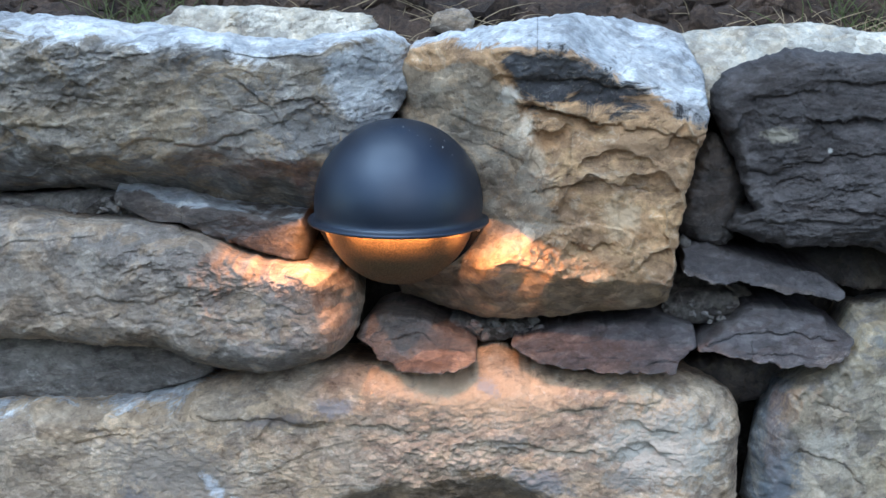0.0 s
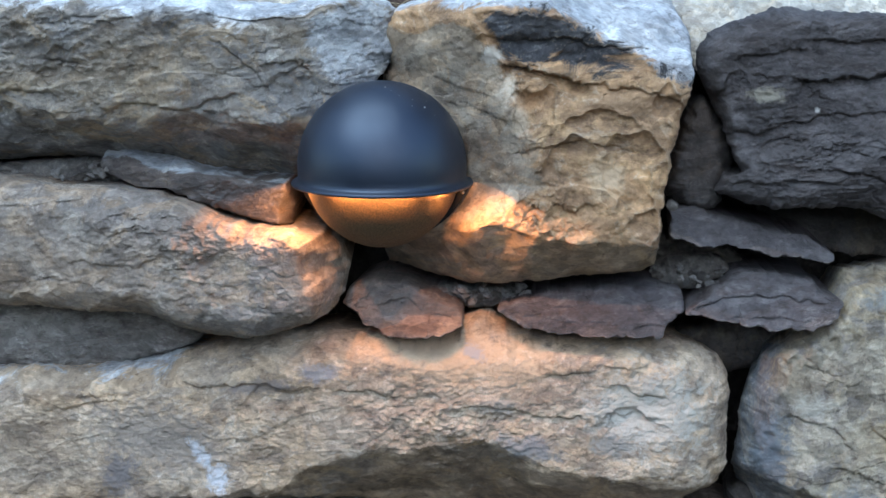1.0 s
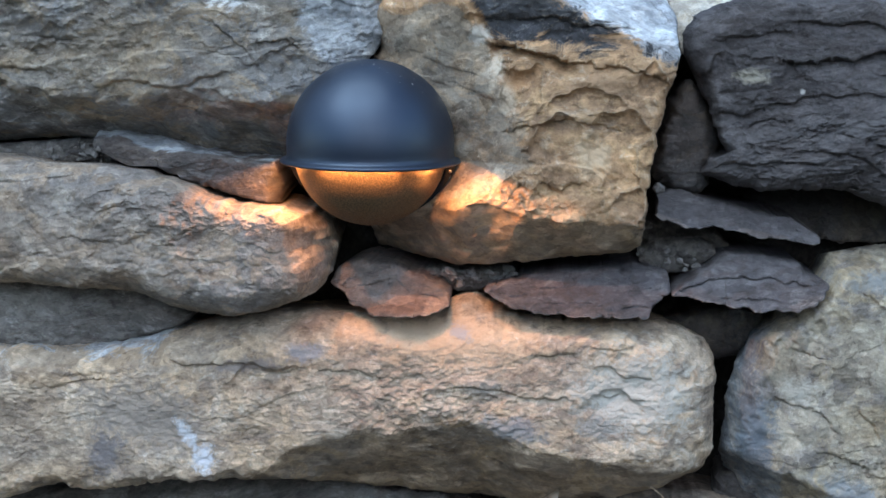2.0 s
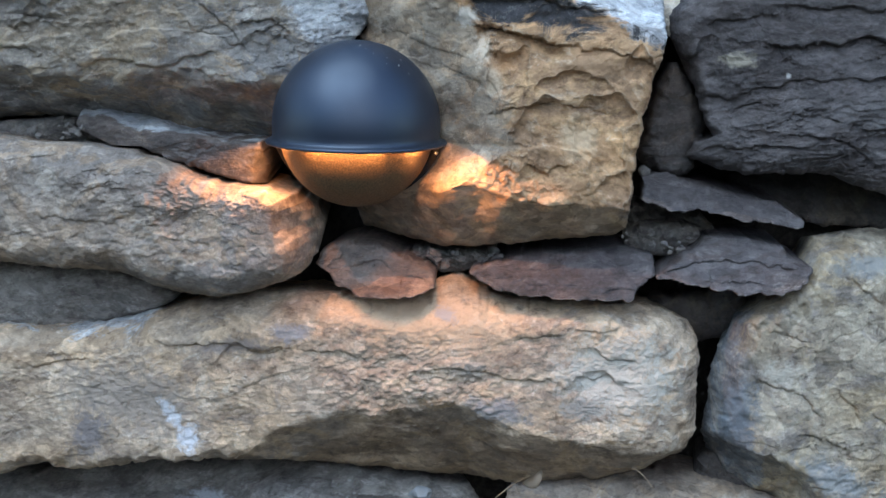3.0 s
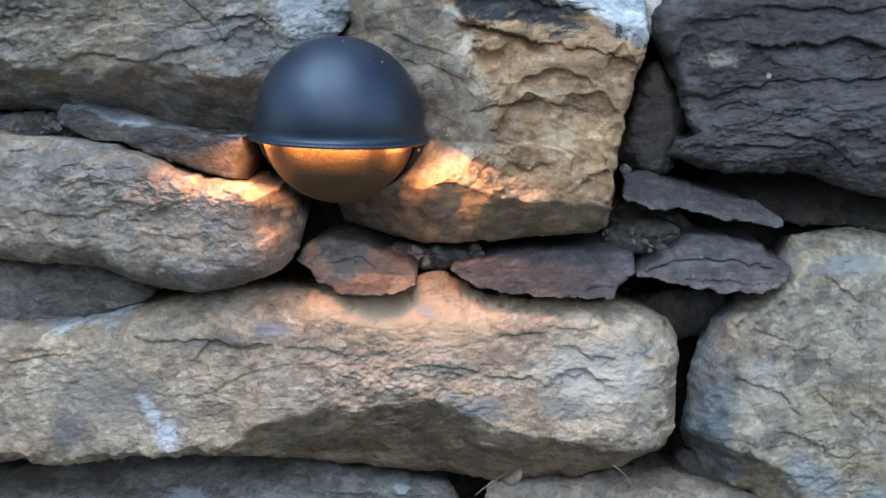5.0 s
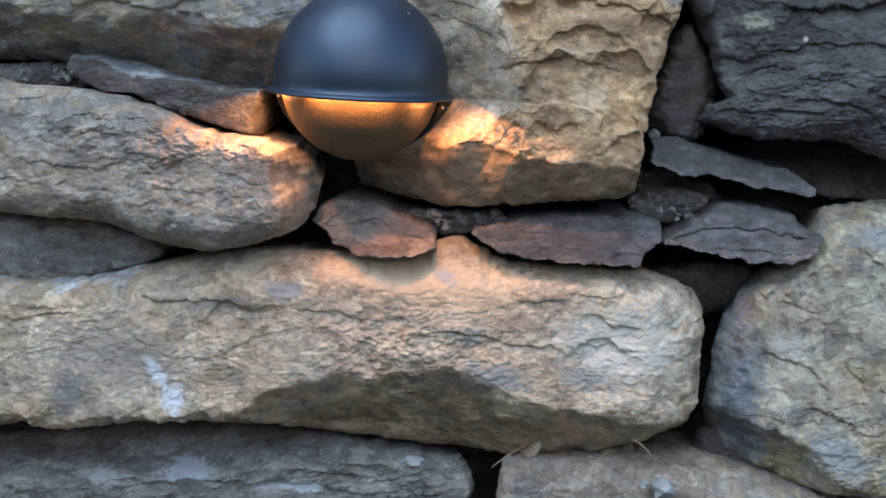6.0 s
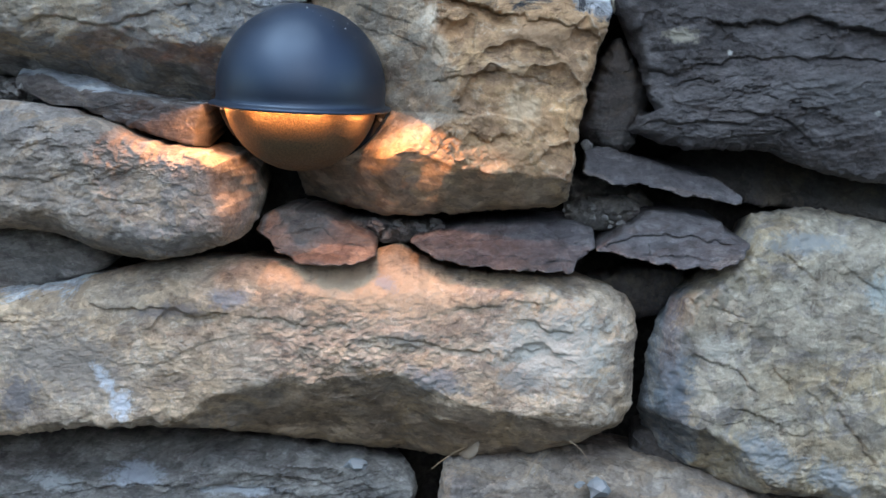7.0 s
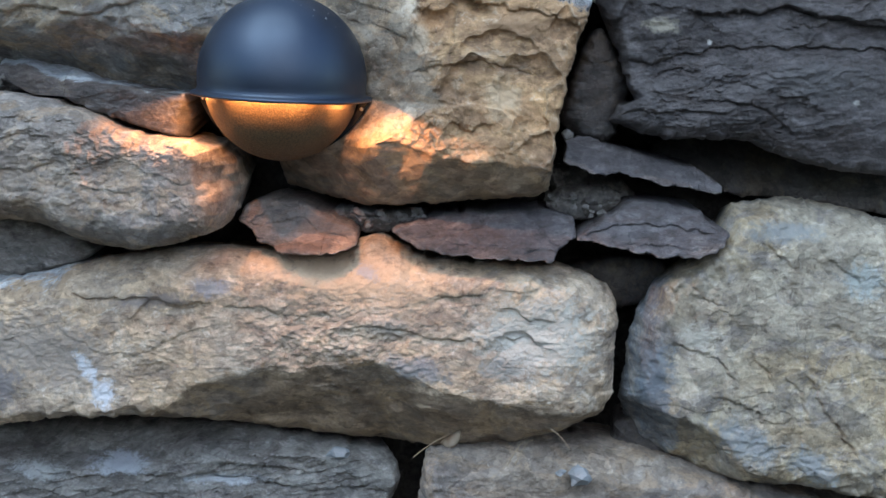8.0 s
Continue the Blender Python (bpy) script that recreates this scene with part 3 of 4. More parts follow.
stone('dark purple-grey slate block with stepped cleavage', rock_slate, -0.02,
      [(0.224, 0.519), (0.234, 0.534), (0.247, 0.533), (0.233, 0.567), (0.221, 0.598), (0.208, 0.619), (0.207, 0.638), (0.216, 0.655), (0.243, 0.666), (0.271, 0.676), (0.319, 0.671), (0.38, 0.667), (0.539, 0.667), (0.557, 0.474), (0.465, 0.482), (0.403, 0.487), (0.374, 0.495), (0.339, 0.509), (0.32, 0.507), (0.271, 0.507)],
      creases=[('left', [(0.207, 0.651), (0.233, 0.596), (0.237, 0.563), (0.235, 0.519)], 1.0), ('below', [(0.219, 0.553), (0.257, 0.535), (0.329, 0.532), (0.402, 0.515), (0.552, 0.501)], 0.3), ('above', [(0.207, 0.647), (0.268, 0.663), (0.534, 0.661)], 0.8)], tilt=(-0.05, 0.06), rnd=0.012, edge=0.014, ease=0.07, relief=(4, 6, 2.4, 1.0, 0.4), 
      splits=[([(0.29, 0.618), (0.316, 0.615), (0.36, 0.62), (0.41, 0.613), (0.48, 0.606)], 0.012, 0.014), ([(0.231, 0.572), (0.264, 0.572), (0.303, 0.585), (0.348, 0.587)], 0.005, 0.012), ([(0.363, 0.587), (0.453, 0.591), (0.5, 0.58)], 0.006, 0.015), ([(0.241, 0.526), (0.279, 0.529), (0.312, 0.531)], 0.005, 0.008), ([(0.304, 0.542), (0.341, 0.543), (0.381, 0.518)], 0.005, 0.012), ([(0.305, 0.56), (0.345, 0.555)], 0.004, 0.01), ([(0.265, 0.561), (0.289, 0.567)], 0.004, 0.009), ([(0.3, 0.648), (0.36, 0.645), (0.42, 0.65)], 0.006, 0.014), ([(0.24, 0.636), (0.29, 0.642)], 0.005, 0.012)],
      hollows=[((0.44, 0.6), (0.06, 0.02), 0, 0.008), ((0.245, 0.6), (0.014, 0.02), 0, 0.006)])
stone('pale weathered slab behind the slate block', rock_pale, 0.05,
      [(0.183, 0.677), (0.194, 0.686), (0.232, 0.688), (0.299, 0.694), (0.371, 0.683), (0.455, 0.682), (0.443, 0.627), (0.361, 0.625), (0.295, 0.627), (0.246, 0.625), (0.218, 0.614), (0.205, 0.627), (0.197, 0.66)],
      creases=[], tilt=(0.0, 0.9), rnd=0.012, edge=0.012, relief=(4, 4, 1.5, 0.6, 0.4))
stone('small dark filler stone wedged in the joint', rock_slate_brown, 0.016,
      [(0.213, 0.605), (0.231, 0.583), (0.248, 0.548), (0.234, 0.507), (0.227, 0.497), (0.196, 0.503), (0.183, 0.514), (0.192, 0.548), (0.201, 0.578)],
      creases=[], rnd=0.02, edge=0.02, relief=(3, 5, 2, 0.5, 0.4))
stone('thin slate sliver laid flat in the joint', rock_slate_brown, -0.012,
      [(-0.323, 0.555), (-0.299, 0.556), (-0.26, 0.548), (-0.214, 0.539), (-0.168, 0.533), (-0.145, 0.532), (-0.143, 0.524), (-0.142, 0.501), (-0.143, 0.492), (-0.164, 0.497), (-0.192, 0.502), (-0.233, 0.514), (-0.274, 0.528), (-0.323, 0.54)],
      creases=[('above', [(-0.32, 0.551), (-0.299, 0.55), (-0.26, 0.543), (-0.214, 0.533), (-0.168, 0.527), (-0.143, 0.526)], 3.0, 1, 0.4), ('right', [(-0.152, 0.54), (-0.149, 0.515), (-0.152, 0.48)], 1.6)], tilt=(-0.25, -0.1), rnd=0.003, edge=0.005, ease=0.04, relief=(1, 2, 1.4, 0.5, 0.3), back=0.1)
stone('rounded grey-brown boulder beside the lamp', rock_boulder, -0.055,
      [(-0.51, 0.541), (-0.39, 0.538), (-0.357, 0.53), (-0.31, 0.529), (-0.268, 0.524), (-0.231, 0.514), (-0.194, 0.498), (-0.159, 0.496), (-0.122, 0.49), (-0.102, 0.474), (-0.095, 0.454), (-0.098, 0.432), (-0.111, 0.416), (-0.147, 0.403), (-0.185, 0.393), (-0.221, 0.397), (-0.258, 0.408), (-0.289, 0.417), (-0.343, 0.418), (-0.397, 0.421), (-0.523, 0.415)],
      creases=[('right', [(-0.135, 0.501), (-0.124, 0.472), (-0.118, 0.443), (-0.117, 0.408)], 2.2), ('above', [(-0.487, 0.521), (-0.324, 0.508), (-0.224, 0.495), (-0.151, 0.484)], 0.5), ('below', [(-0.495, 0.441), (-0.277, 0.44), (-0.228, 0.423), (-0.168, 0.417), (-0.118, 0.428)], 0.7)], tilt=(-0.06, 0.05), rnd=0.02, edge=0.02, relief=(4, 5, 3, 0.2, 0.7), 
      splits=[([(-0.33, 0.47), (-0.29, 0.463), (-0.25, 0.468)], 0.003, 0.01), ([(-0.22, 0.455), (-0.19, 0.448)], 0.003, 0.009), ([(-0.3, 0.5), (-0.25, 0.492)], 0.002, 0.01)])
stone('flat grey stone recessed under the boulder', rock_bluegrey, 0.012,
      [(-0.543, 0.414), (-0.419, 0.414), (-0.363, 0.412), (-0.308, 0.411), (-0.271, 0.401), (-0.241, 0.388), (-0.246, 0.374), (-0.283, 0.361), (-0.351, 0.348), (-0.424, 0.342), (-0.55, 0.336)],
      creases=[], rnd=0.014, edge=0.014, relief=(3, 4, 2, 0.8, 0.4))
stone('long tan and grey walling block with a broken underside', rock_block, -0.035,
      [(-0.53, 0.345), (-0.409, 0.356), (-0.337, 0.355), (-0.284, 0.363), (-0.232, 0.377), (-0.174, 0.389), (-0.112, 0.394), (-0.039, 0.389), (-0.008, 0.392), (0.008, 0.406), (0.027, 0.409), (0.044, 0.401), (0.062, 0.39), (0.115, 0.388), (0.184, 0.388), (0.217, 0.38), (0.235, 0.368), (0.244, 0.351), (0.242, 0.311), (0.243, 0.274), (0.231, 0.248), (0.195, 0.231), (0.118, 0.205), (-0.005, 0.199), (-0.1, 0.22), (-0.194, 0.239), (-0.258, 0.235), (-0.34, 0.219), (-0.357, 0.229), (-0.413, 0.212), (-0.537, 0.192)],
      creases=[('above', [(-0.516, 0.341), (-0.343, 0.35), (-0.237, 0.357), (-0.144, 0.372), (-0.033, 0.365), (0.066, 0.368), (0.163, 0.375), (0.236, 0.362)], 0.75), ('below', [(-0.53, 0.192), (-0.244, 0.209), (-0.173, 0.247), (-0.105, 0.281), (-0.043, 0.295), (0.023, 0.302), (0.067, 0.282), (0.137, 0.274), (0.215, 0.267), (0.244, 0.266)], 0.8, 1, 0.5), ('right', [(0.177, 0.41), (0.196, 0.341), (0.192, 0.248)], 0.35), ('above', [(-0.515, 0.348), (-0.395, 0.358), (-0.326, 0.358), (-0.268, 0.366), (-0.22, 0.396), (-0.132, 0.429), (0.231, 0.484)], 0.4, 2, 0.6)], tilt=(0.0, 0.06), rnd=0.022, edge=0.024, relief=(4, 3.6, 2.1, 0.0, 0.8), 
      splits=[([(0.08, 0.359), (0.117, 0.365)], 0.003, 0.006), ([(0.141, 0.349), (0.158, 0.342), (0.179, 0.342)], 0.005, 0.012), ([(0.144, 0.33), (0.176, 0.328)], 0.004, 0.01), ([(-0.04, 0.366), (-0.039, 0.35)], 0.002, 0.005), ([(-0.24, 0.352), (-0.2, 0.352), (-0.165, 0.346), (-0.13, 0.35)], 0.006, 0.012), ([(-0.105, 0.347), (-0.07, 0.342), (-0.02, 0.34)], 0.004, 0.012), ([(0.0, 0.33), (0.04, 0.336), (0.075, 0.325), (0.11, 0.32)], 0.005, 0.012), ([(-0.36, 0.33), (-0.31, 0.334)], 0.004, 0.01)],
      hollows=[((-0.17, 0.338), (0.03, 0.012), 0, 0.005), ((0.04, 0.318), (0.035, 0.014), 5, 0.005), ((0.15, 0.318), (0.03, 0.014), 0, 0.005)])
stone('small split slate chip with a rust-pink face', rock_chip_rust, -0.01,
      [(-0.103, 0.422), (-0.095, 0.435), (-0.075, 0.44), (-0.049, 0.438), (-0.025, 0.429), (0.006, 0.415), (0.007, 0.405), (-0.008, 0.399), (-0.038, 0.394), (-0.065, 0.396), (-0.081, 0.402), (-0.088, 0.411)],
      creases=[('below', [(-0.108, 0.398), (-0.067, 0.398), (-0.041, 0.412), (0.01, 0.415)], -0.9, 1)], tilt=(0.0, 0.6), rnd=0.003, edge=0.008, ease=0.07, relief=(1, 3, 2, 0.8, 0.4), back=0.09, 
      splits=[([(-0.07, 0.42), (-0.045, 0.422), (-0.02, 0.413), (0.0, 0.412)], 0.004, 0.008), ([(-0.08, 0.41), (-0.05, 0.405), (-0.01, 0.404)], 0.003, 0.005)])
stone('flat purple-grey slate chip laid in the bed joint', rock_slate_purple, -0.015,
      [(0.037, 0.418), (0.054, 0.425), (0.089, 0.431), (0.139, 0.437), (0.178, 0.438), (0.199, 0.432), (0.2, 0.418), (0.184, 0.407), (0.182, 0.397), (0.144, 0.397), (0.095, 0.399), (0.065, 0.402), (0.049, 0.409)],
      creases=[('below', [(0.037, 0.409), (0.065, 0.405), (0.095, 0.402), (0.144, 0.4), (0.202, 0.4)], -1.0, 1)], tilt=(0.0, 0.7), rnd=0.003, edge=0.006, ease=0.07, relief=(1, 3, 1.6, 0.3, 0.3), back=0.09, 
      splits=[([(0.05, 0.414), (0.09, 0.409), (0.14, 0.407), (0.18, 0.404)], 0.002, 0.005), ([(0.1, 0.424), (0.15, 0.426), (0.19, 0.42)], 0.002, 0.008)])
stone('flat grey slate chip overlapping the round block', rock_slate_purple, -0.02,
      [(0.199, 0.418), (0.216, 0.429), (0.233, 0.439), (0.248, 0.451), (0.274, 0.45), (0.309, 0.444), (0.316, 0.435), (0.334, 0.427), (0.33, 0.417), (0.31, 0.408), (0.277, 0.405), (0.248, 0.409), (0.22, 0.414)],
      creases=[('below', [(0.2, 0.414), (0.25, 0.412), (0.278, 0.407), (0.307, 0.411), (0.334, 0.421)], -1.0, 1)], tilt=(0.0, 0.7), rnd=0.003, edge=0.006, ease=0.07, relief=(1, 4, 2, 0.4, 0.3), back=0.09, 
      splits=[([(0.21, 0.424), (0.24, 0.43), (0.26, 0.432), (0.31, 0.43)], 0.005, 0.012), ([(0.23, 0.417), (0.27, 0.414), (0.31, 0.416)], 0.003, 0.008)])
stone('tilted grey slate chip projecting from the joint', rock_slate_purple, 0.0,
      [(0.186, 0.502), (0.211, 0.504), (0.24, 0.495), (0.274, 0.486), (0.307, 0.478), (0.327, 0.466), (0.325, 0.461), (0.3, 0.464), (0.253, 0.47), (0.238, 0.476), (0.223, 0.471), (0.185, 0.484), (0.19, 0.493)],
      creases=[('below', [(0.186, 0.487), (0.225, 0.475), (0.254, 0.473), (0.326, 0.463)], -1.2, 1)], tilt=(0.1, 0.9), rnd=0.003, edge=0.006, ease=0.07, relief=(1, 3, 1.6, 0.3, 0.3), back=0.09)
stone('large rounded grey-green block with blue-grey edge', rock_round, -0.03,
      [(0.27, 0.371), (0.291, 0.388), (0.313, 0.402), (0.327, 0.429), (0.338, 0.451), (0.393, 0.456), (0.443, 0.45), (0.477, 0.44), (0.591, 0.424), (0.615, 0.181), (0.496, 0.183), (0.45, 0.189), (0.402, 0.197), (0.362, 0.186), (0.329, 0.189), (0.285, 0.209), (0.263, 0.224), (0.25, 0.26), (0.253, 0.299), (0.254, 0.326), (0.261, 0.351)],
      creases=[('left', [(0.347, 0.466), (0.287, 0.384), (0.283, 0.333), (0.291, 0.282), (0.299, 0.24)], 0.6, 1), ('above', [(0.28, 0.374), (0.35, 0.427), (0.465, 0.416), (0.577, 0.411)], 0.6), ('below', [(0.242, 0.269), (0.292, 0.264), (0.333, 0.252), (0.366, 0.217), (0.402, 0.197), (0.603, 0.191)], 0.9)], tilt=(0.0, 0.05), rnd=0.026, edge=0.03, size=0.85, relief=(3, 4.5, 2.2, 0.0, 0.5), 
      splits=[([(0.293, 0.329), (0.324, 0.316), (0.342, 0.3)], 0.004, 0.012), ([(0.334, 0.281), (0.354, 0.271), (0.37, 0.268)], 0.005, 0.012), ([(0.394, 0.299), (0.408, 0.278), (0.412, 0.262)], 0.003, 0.01), ([(0.412, 0.297), (0.436, 0.266), (0.453, 0.239)], 0.006, 0.014), ([(0.255, 0.263), (0.285, 0.262), (0.308, 0.257), (0.326, 0.244), (0.343, 0.224)], 0.009, 0.02), ([(0.424, 0.404), (0.446, 0.388)], 0.003, 0.01), ([(0.367, 0.418), (0.389, 0.401)], 0.003, 0.01), ([(0.36, 0.316), (0.382, 0.296)], 0.003, 0.01), ([(0.3, 0.37), (0.33, 0.365)], 0.003, 0.01)])
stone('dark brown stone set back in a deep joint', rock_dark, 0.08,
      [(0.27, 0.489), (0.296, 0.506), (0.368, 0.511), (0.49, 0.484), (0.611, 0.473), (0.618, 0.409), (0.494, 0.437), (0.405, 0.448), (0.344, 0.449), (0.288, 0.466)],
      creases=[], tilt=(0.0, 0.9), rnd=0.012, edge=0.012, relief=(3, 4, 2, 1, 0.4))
stone('lower blue-grey walling stone', rock_bluegrey, 0.015,
      [(-0.509, 0.175), (-0.36, 0.187), (-0.303, 0.192), (-0.2, 0.201), (-0.111, 0.204), (-0.037, 0.202), (0.008, 0.196), (0.039, 0.191), (0.047, 0.173), (0.039, 0.138), (0.037, 0.08), (0.048, -0.039), (-0.178, -0.07), (-0.501, -0.081)],
      creases=[('above', [(-0.479, 0.149), (-0.226, 0.168), (-0.09, 0.187), (0.055, 0.182)], 1.7)], rnd=0.016, edge=0.02, relief=(5, 6, 3.5, 2.5, 0.5), 
      splits=[([(-0.1, 0.199), (-0.097, 0.185), (-0.06, 0.189)], 0.006, 0.012), ([(-0.36, 0.165), (-0.25, 0.162), (-0.129, 0.164), (-0.03, 0.158), (0.03, 0.165)], 0.01, 0.014), ([(-0.12, 0.178), (-0.06, 0.176), (0.0, 0.172)], 0.005, 0.01)])
stone('lower tan walling stone', rock_boulder, -0.015,
      [(0.071, 0.205), (0.078, 0.211), (0.149, 0.217), (0.202, 0.221), (0.251, 0.219), (0.308, 0.205), (0.387, 0.185), (0.455, 0.173), (0.62, 0.161), (0.637, -0.001), (0.321, -0.03), (0.072, -0.026), (0.066, 0.152)],
      creases=[('above', [(0.067, 0.197), (0.149, 0.201), (0.304, 0.192), (0.408, 0.17), (0.613, 0.158)], 1.3)], rnd=0.016, edge=0.02, relief=(4, 5, 2.5, 0.8, 0.5))
stone('pale flat stone lying on the soil above the wall', rock_pale, 0.1,
      [(-0.308, 0.697), (-0.283, 0.711), (-0.222, 0.712), (-0.151, 0.707), (-0.102, 0.702), (-0.092, 0.693), (-0.098, 0.675), (-0.149, 0.667), (-0.214, 0.668), (-0.291, 0.676)],
      creases=[], tilt=(0.0, 0.5), rnd=0.006, edge=0.01, ease=0.07, relief=(2, 6, 2.5, 0.8, 0.4), back=0.08)
stone('grey lump of mortar under the ochre block', rock_mortar, 0.025,
      [(-0.024, 0.429), (0.01, 0.429), (0.052, 0.432), (0.062, 0.421), (0.036, 0.408), (0.01, 0.405), (-0.011, 0.413)],
      creases=[], rnd=0.008, edge=0.012, relief=(3, 7, 4, 0, 1.0), back=0.08)
stone('grey lump of mortar between slate chips', rock_mortar, 0.02,
      [(0.173, 0.448), (0.189, 0.456), (0.229, 0.459), (0.245, 0.449), (0.235, 0.434), (0.215, 0.426), (0.185, 0.427), (0.174, 0.435)],
      creases=[], rnd=0.008, edge=0.012, relief=(3, 7, 4, 0, 1.0), back=0.08)
stone('dark shaded lump behind slate chips', rock_mortar, 0.045,
      [(0.175, 0.47), (0.205, 0.475), (0.251, 0.459), (0.262, 0.445), (0.232, 0.429), (0.181, 0.438)],
      creases=[], rnd=0.012, edge=0.012, relief=(3, 6, 3, 0, 0.8), back=0.06)
stone('grey rubble packing in the left joint', rock_mortar, 0.03,
      [(-0.54, 0.542), (-0.417, 0.541), (-0.384, 0.544), (-0.34, 0.547), (-0.302, 0.536), (-0.314, 0.521), (-0.364, 0.516), (-0.419, 0.519), (-0.542, 0.521)],
      creases=[], rnd=0.008, edge=0.012, relief=(3, 8, 5, 0, 1.0), back=0.06)
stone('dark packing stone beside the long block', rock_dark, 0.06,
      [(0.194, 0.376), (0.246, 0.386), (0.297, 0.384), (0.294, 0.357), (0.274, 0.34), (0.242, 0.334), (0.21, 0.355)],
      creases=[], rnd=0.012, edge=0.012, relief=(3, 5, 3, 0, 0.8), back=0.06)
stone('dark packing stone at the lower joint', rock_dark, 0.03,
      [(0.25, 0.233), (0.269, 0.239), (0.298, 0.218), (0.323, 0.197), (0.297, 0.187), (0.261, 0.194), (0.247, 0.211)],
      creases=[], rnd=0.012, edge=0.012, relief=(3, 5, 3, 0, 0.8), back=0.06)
stone('small pebble perched in the joint', rock_mortar, 0.01,
      [(0.184, 0.506), (0.187, 0.511), (0.192, 0.51), (0.196, 0.506), (0.193, 0.501), (0.186, 0.501)],
      creases=[], rnd=0.004, edge=0.004, relief=(0.5, 1, 0.5, 0, 0.3), back=0.012)
stone('brown lump of stone on the soil', rock_boulder, 0.11,
      [(-0.045, 0.689), (-0.041, 0.704), (-0.027, 0.708), (-0.009, 0.706), (0.0, 0.696), (-0.002, 0.684), (-0.022, 0.678)],
      creases=[], rnd=0.01, edge=0.015, relief=(2, 4, 2, 0, 0.5), back=0.03)


def sheet(name, half, y0, y1, nx, ny, height, material, label, category):
    """Uneven ground, finer near the middle of its front edge."""
    bm = bmesh.new()
    grid = []
    for j in range(ny + 1):
        y = y0 + (y1 - y0) * (0.12 * (j / ny) + 0.88 * (j / ny) ** 3.2)
        row = []
        for i in range(nx + 1):
            u = 2 * i / nx - 1
            x = half * (0.17 * u + 0.83 * u**5)
            row.append(bm.verts.new((x, y, height(x, y))))
        grid.append(row)
    for j in range(ny):
        for i in range(nx):
            bm.faces.new((grid[j][i], grid[j][i + 1], grid[j + 1][i + 1], grid[j + 1][i]))
    return tagged(part(name, bm, material, None, label), "", category, kind="structure")


def bank_height(x, y):
    k = min(1.0, max(0.0, (y - 0.07) / 1.6))
    lumps = noise.fractal(Vector((x * 9, y * 9, 1.7)), 0.9, 2.0, 6)
    fall = min(1.0, max(0.0, (7.0 - y) / 1.5)) * min(1.0, max(0.0, (4.0 - abs(x)) / 0.8))
    if fall < 1.0:
        return -0.05 + (0.655 + 0.55 * k + 0.05) * fall
    return 0.655 + 0.55 * k + 0.035 * lumps * min(1.0, 0.5 + 3 * k) + 0.008 * noise.fractal(Vector((x * 45, y * 45, 4)), 0.8, 2.0, 3)


def ground_height(x, y):
    return 0.006 * noise.fractal(Vector((x * 3, y * 3, 0)), 0.9, 2.0, 4) if abs(x) < 6 and abs(y) < 6 else 0.0


bank = sheet("soil_bank", 4.0, 0.07, 7.0, 260, 170, bank_height, soil, "bare dark crumbly soil bank above the wall", "soil")
ground = bmesh.new()
bmesh.ops.create_grid(ground, x_segments=60, y_segments=60, size=60)
ground = tagged(part("ground", ground, lawn, None, "trodden grassy ground at the wall foot"), "", "ground", kind="structure")

# Unseen wall added behind the camera: cuts low skylight and darkens hood reflections.
sky_blocker = bmesh.new()
bmesh.ops.create_cube(sky_blocker, size=1.0)
for vert in sky_blocker.verts:
    vert.co = (vert.co.x * 24, -7 + vert.co.y * 0.3, 1.0 + vert.co.z * 2.0)
tagged(part("low_sky_blocker", sky_blocker, core_earth, None, "unseen plain dark wall added behind the camera to block low sky", False), "", "wall", kind="structure")

# ---------------------------------------------------------------- the wall light
def lathe(profile, segments=96):
    bm = bmesh.new()
    rings = []
    for r, z in profile:
        if r < 1e-6:
            rings.append([bm.verts.new((0, 0, z))])
        else:
            rings.append([bm.verts.new((r * math.cos(2 * math.pi * k / segments), r * math.sin(2 * math.pi * k / segments), z)) for k in range(segments)])
    for a, b in zip(rings, rings[1:]):
        for k in range(segments):
            j = (k + 1) % segments
            if len(a) == 1:
                bm.faces.new((a[0], b[k], b[j]))
            elif len(b) == 1:
                bm.faces.new((a[j], a[k], b[0]))
            else:
                bm.faces.new((a[j], a[k], b[k], b[j]))
    bmesh.ops.recalc_face_normals(bm, faces=bm.faces)
    return bm


def arc(r, z, a0, a1, tube, segments=64, sides=8):
    """A bent round bar along part of a circle; angles in degrees from +x."""
    bm = bmesh.new()
    rings = []
    for k in range(segments + 1):
        a = radians(a0 + (a1 - a0) * k / segments)
        ring = []
        for i in range(sides):
            b = 2 * math.pi * i / sides
            ring.append(bm.verts.new(((r + tube * math.cos(b)) * math.cos(a), (r + tube * math.cos(b)) * math.sin(a), z + tube * math.sin(b))))
        rings.append(ring)
    for p, q in zip(rings, rings[1:]):
        for i in range(sides):
            j = (i + 1) % sides
            bm.faces.new((p[i], p[j], q[j], q[i]))
    bm.faces.new(rings[0])
    bm.faces.new(rings[-1][::-1])
    bmesh.ops.recalc_face_normals(bm, faces=bm.faces)
    return bm


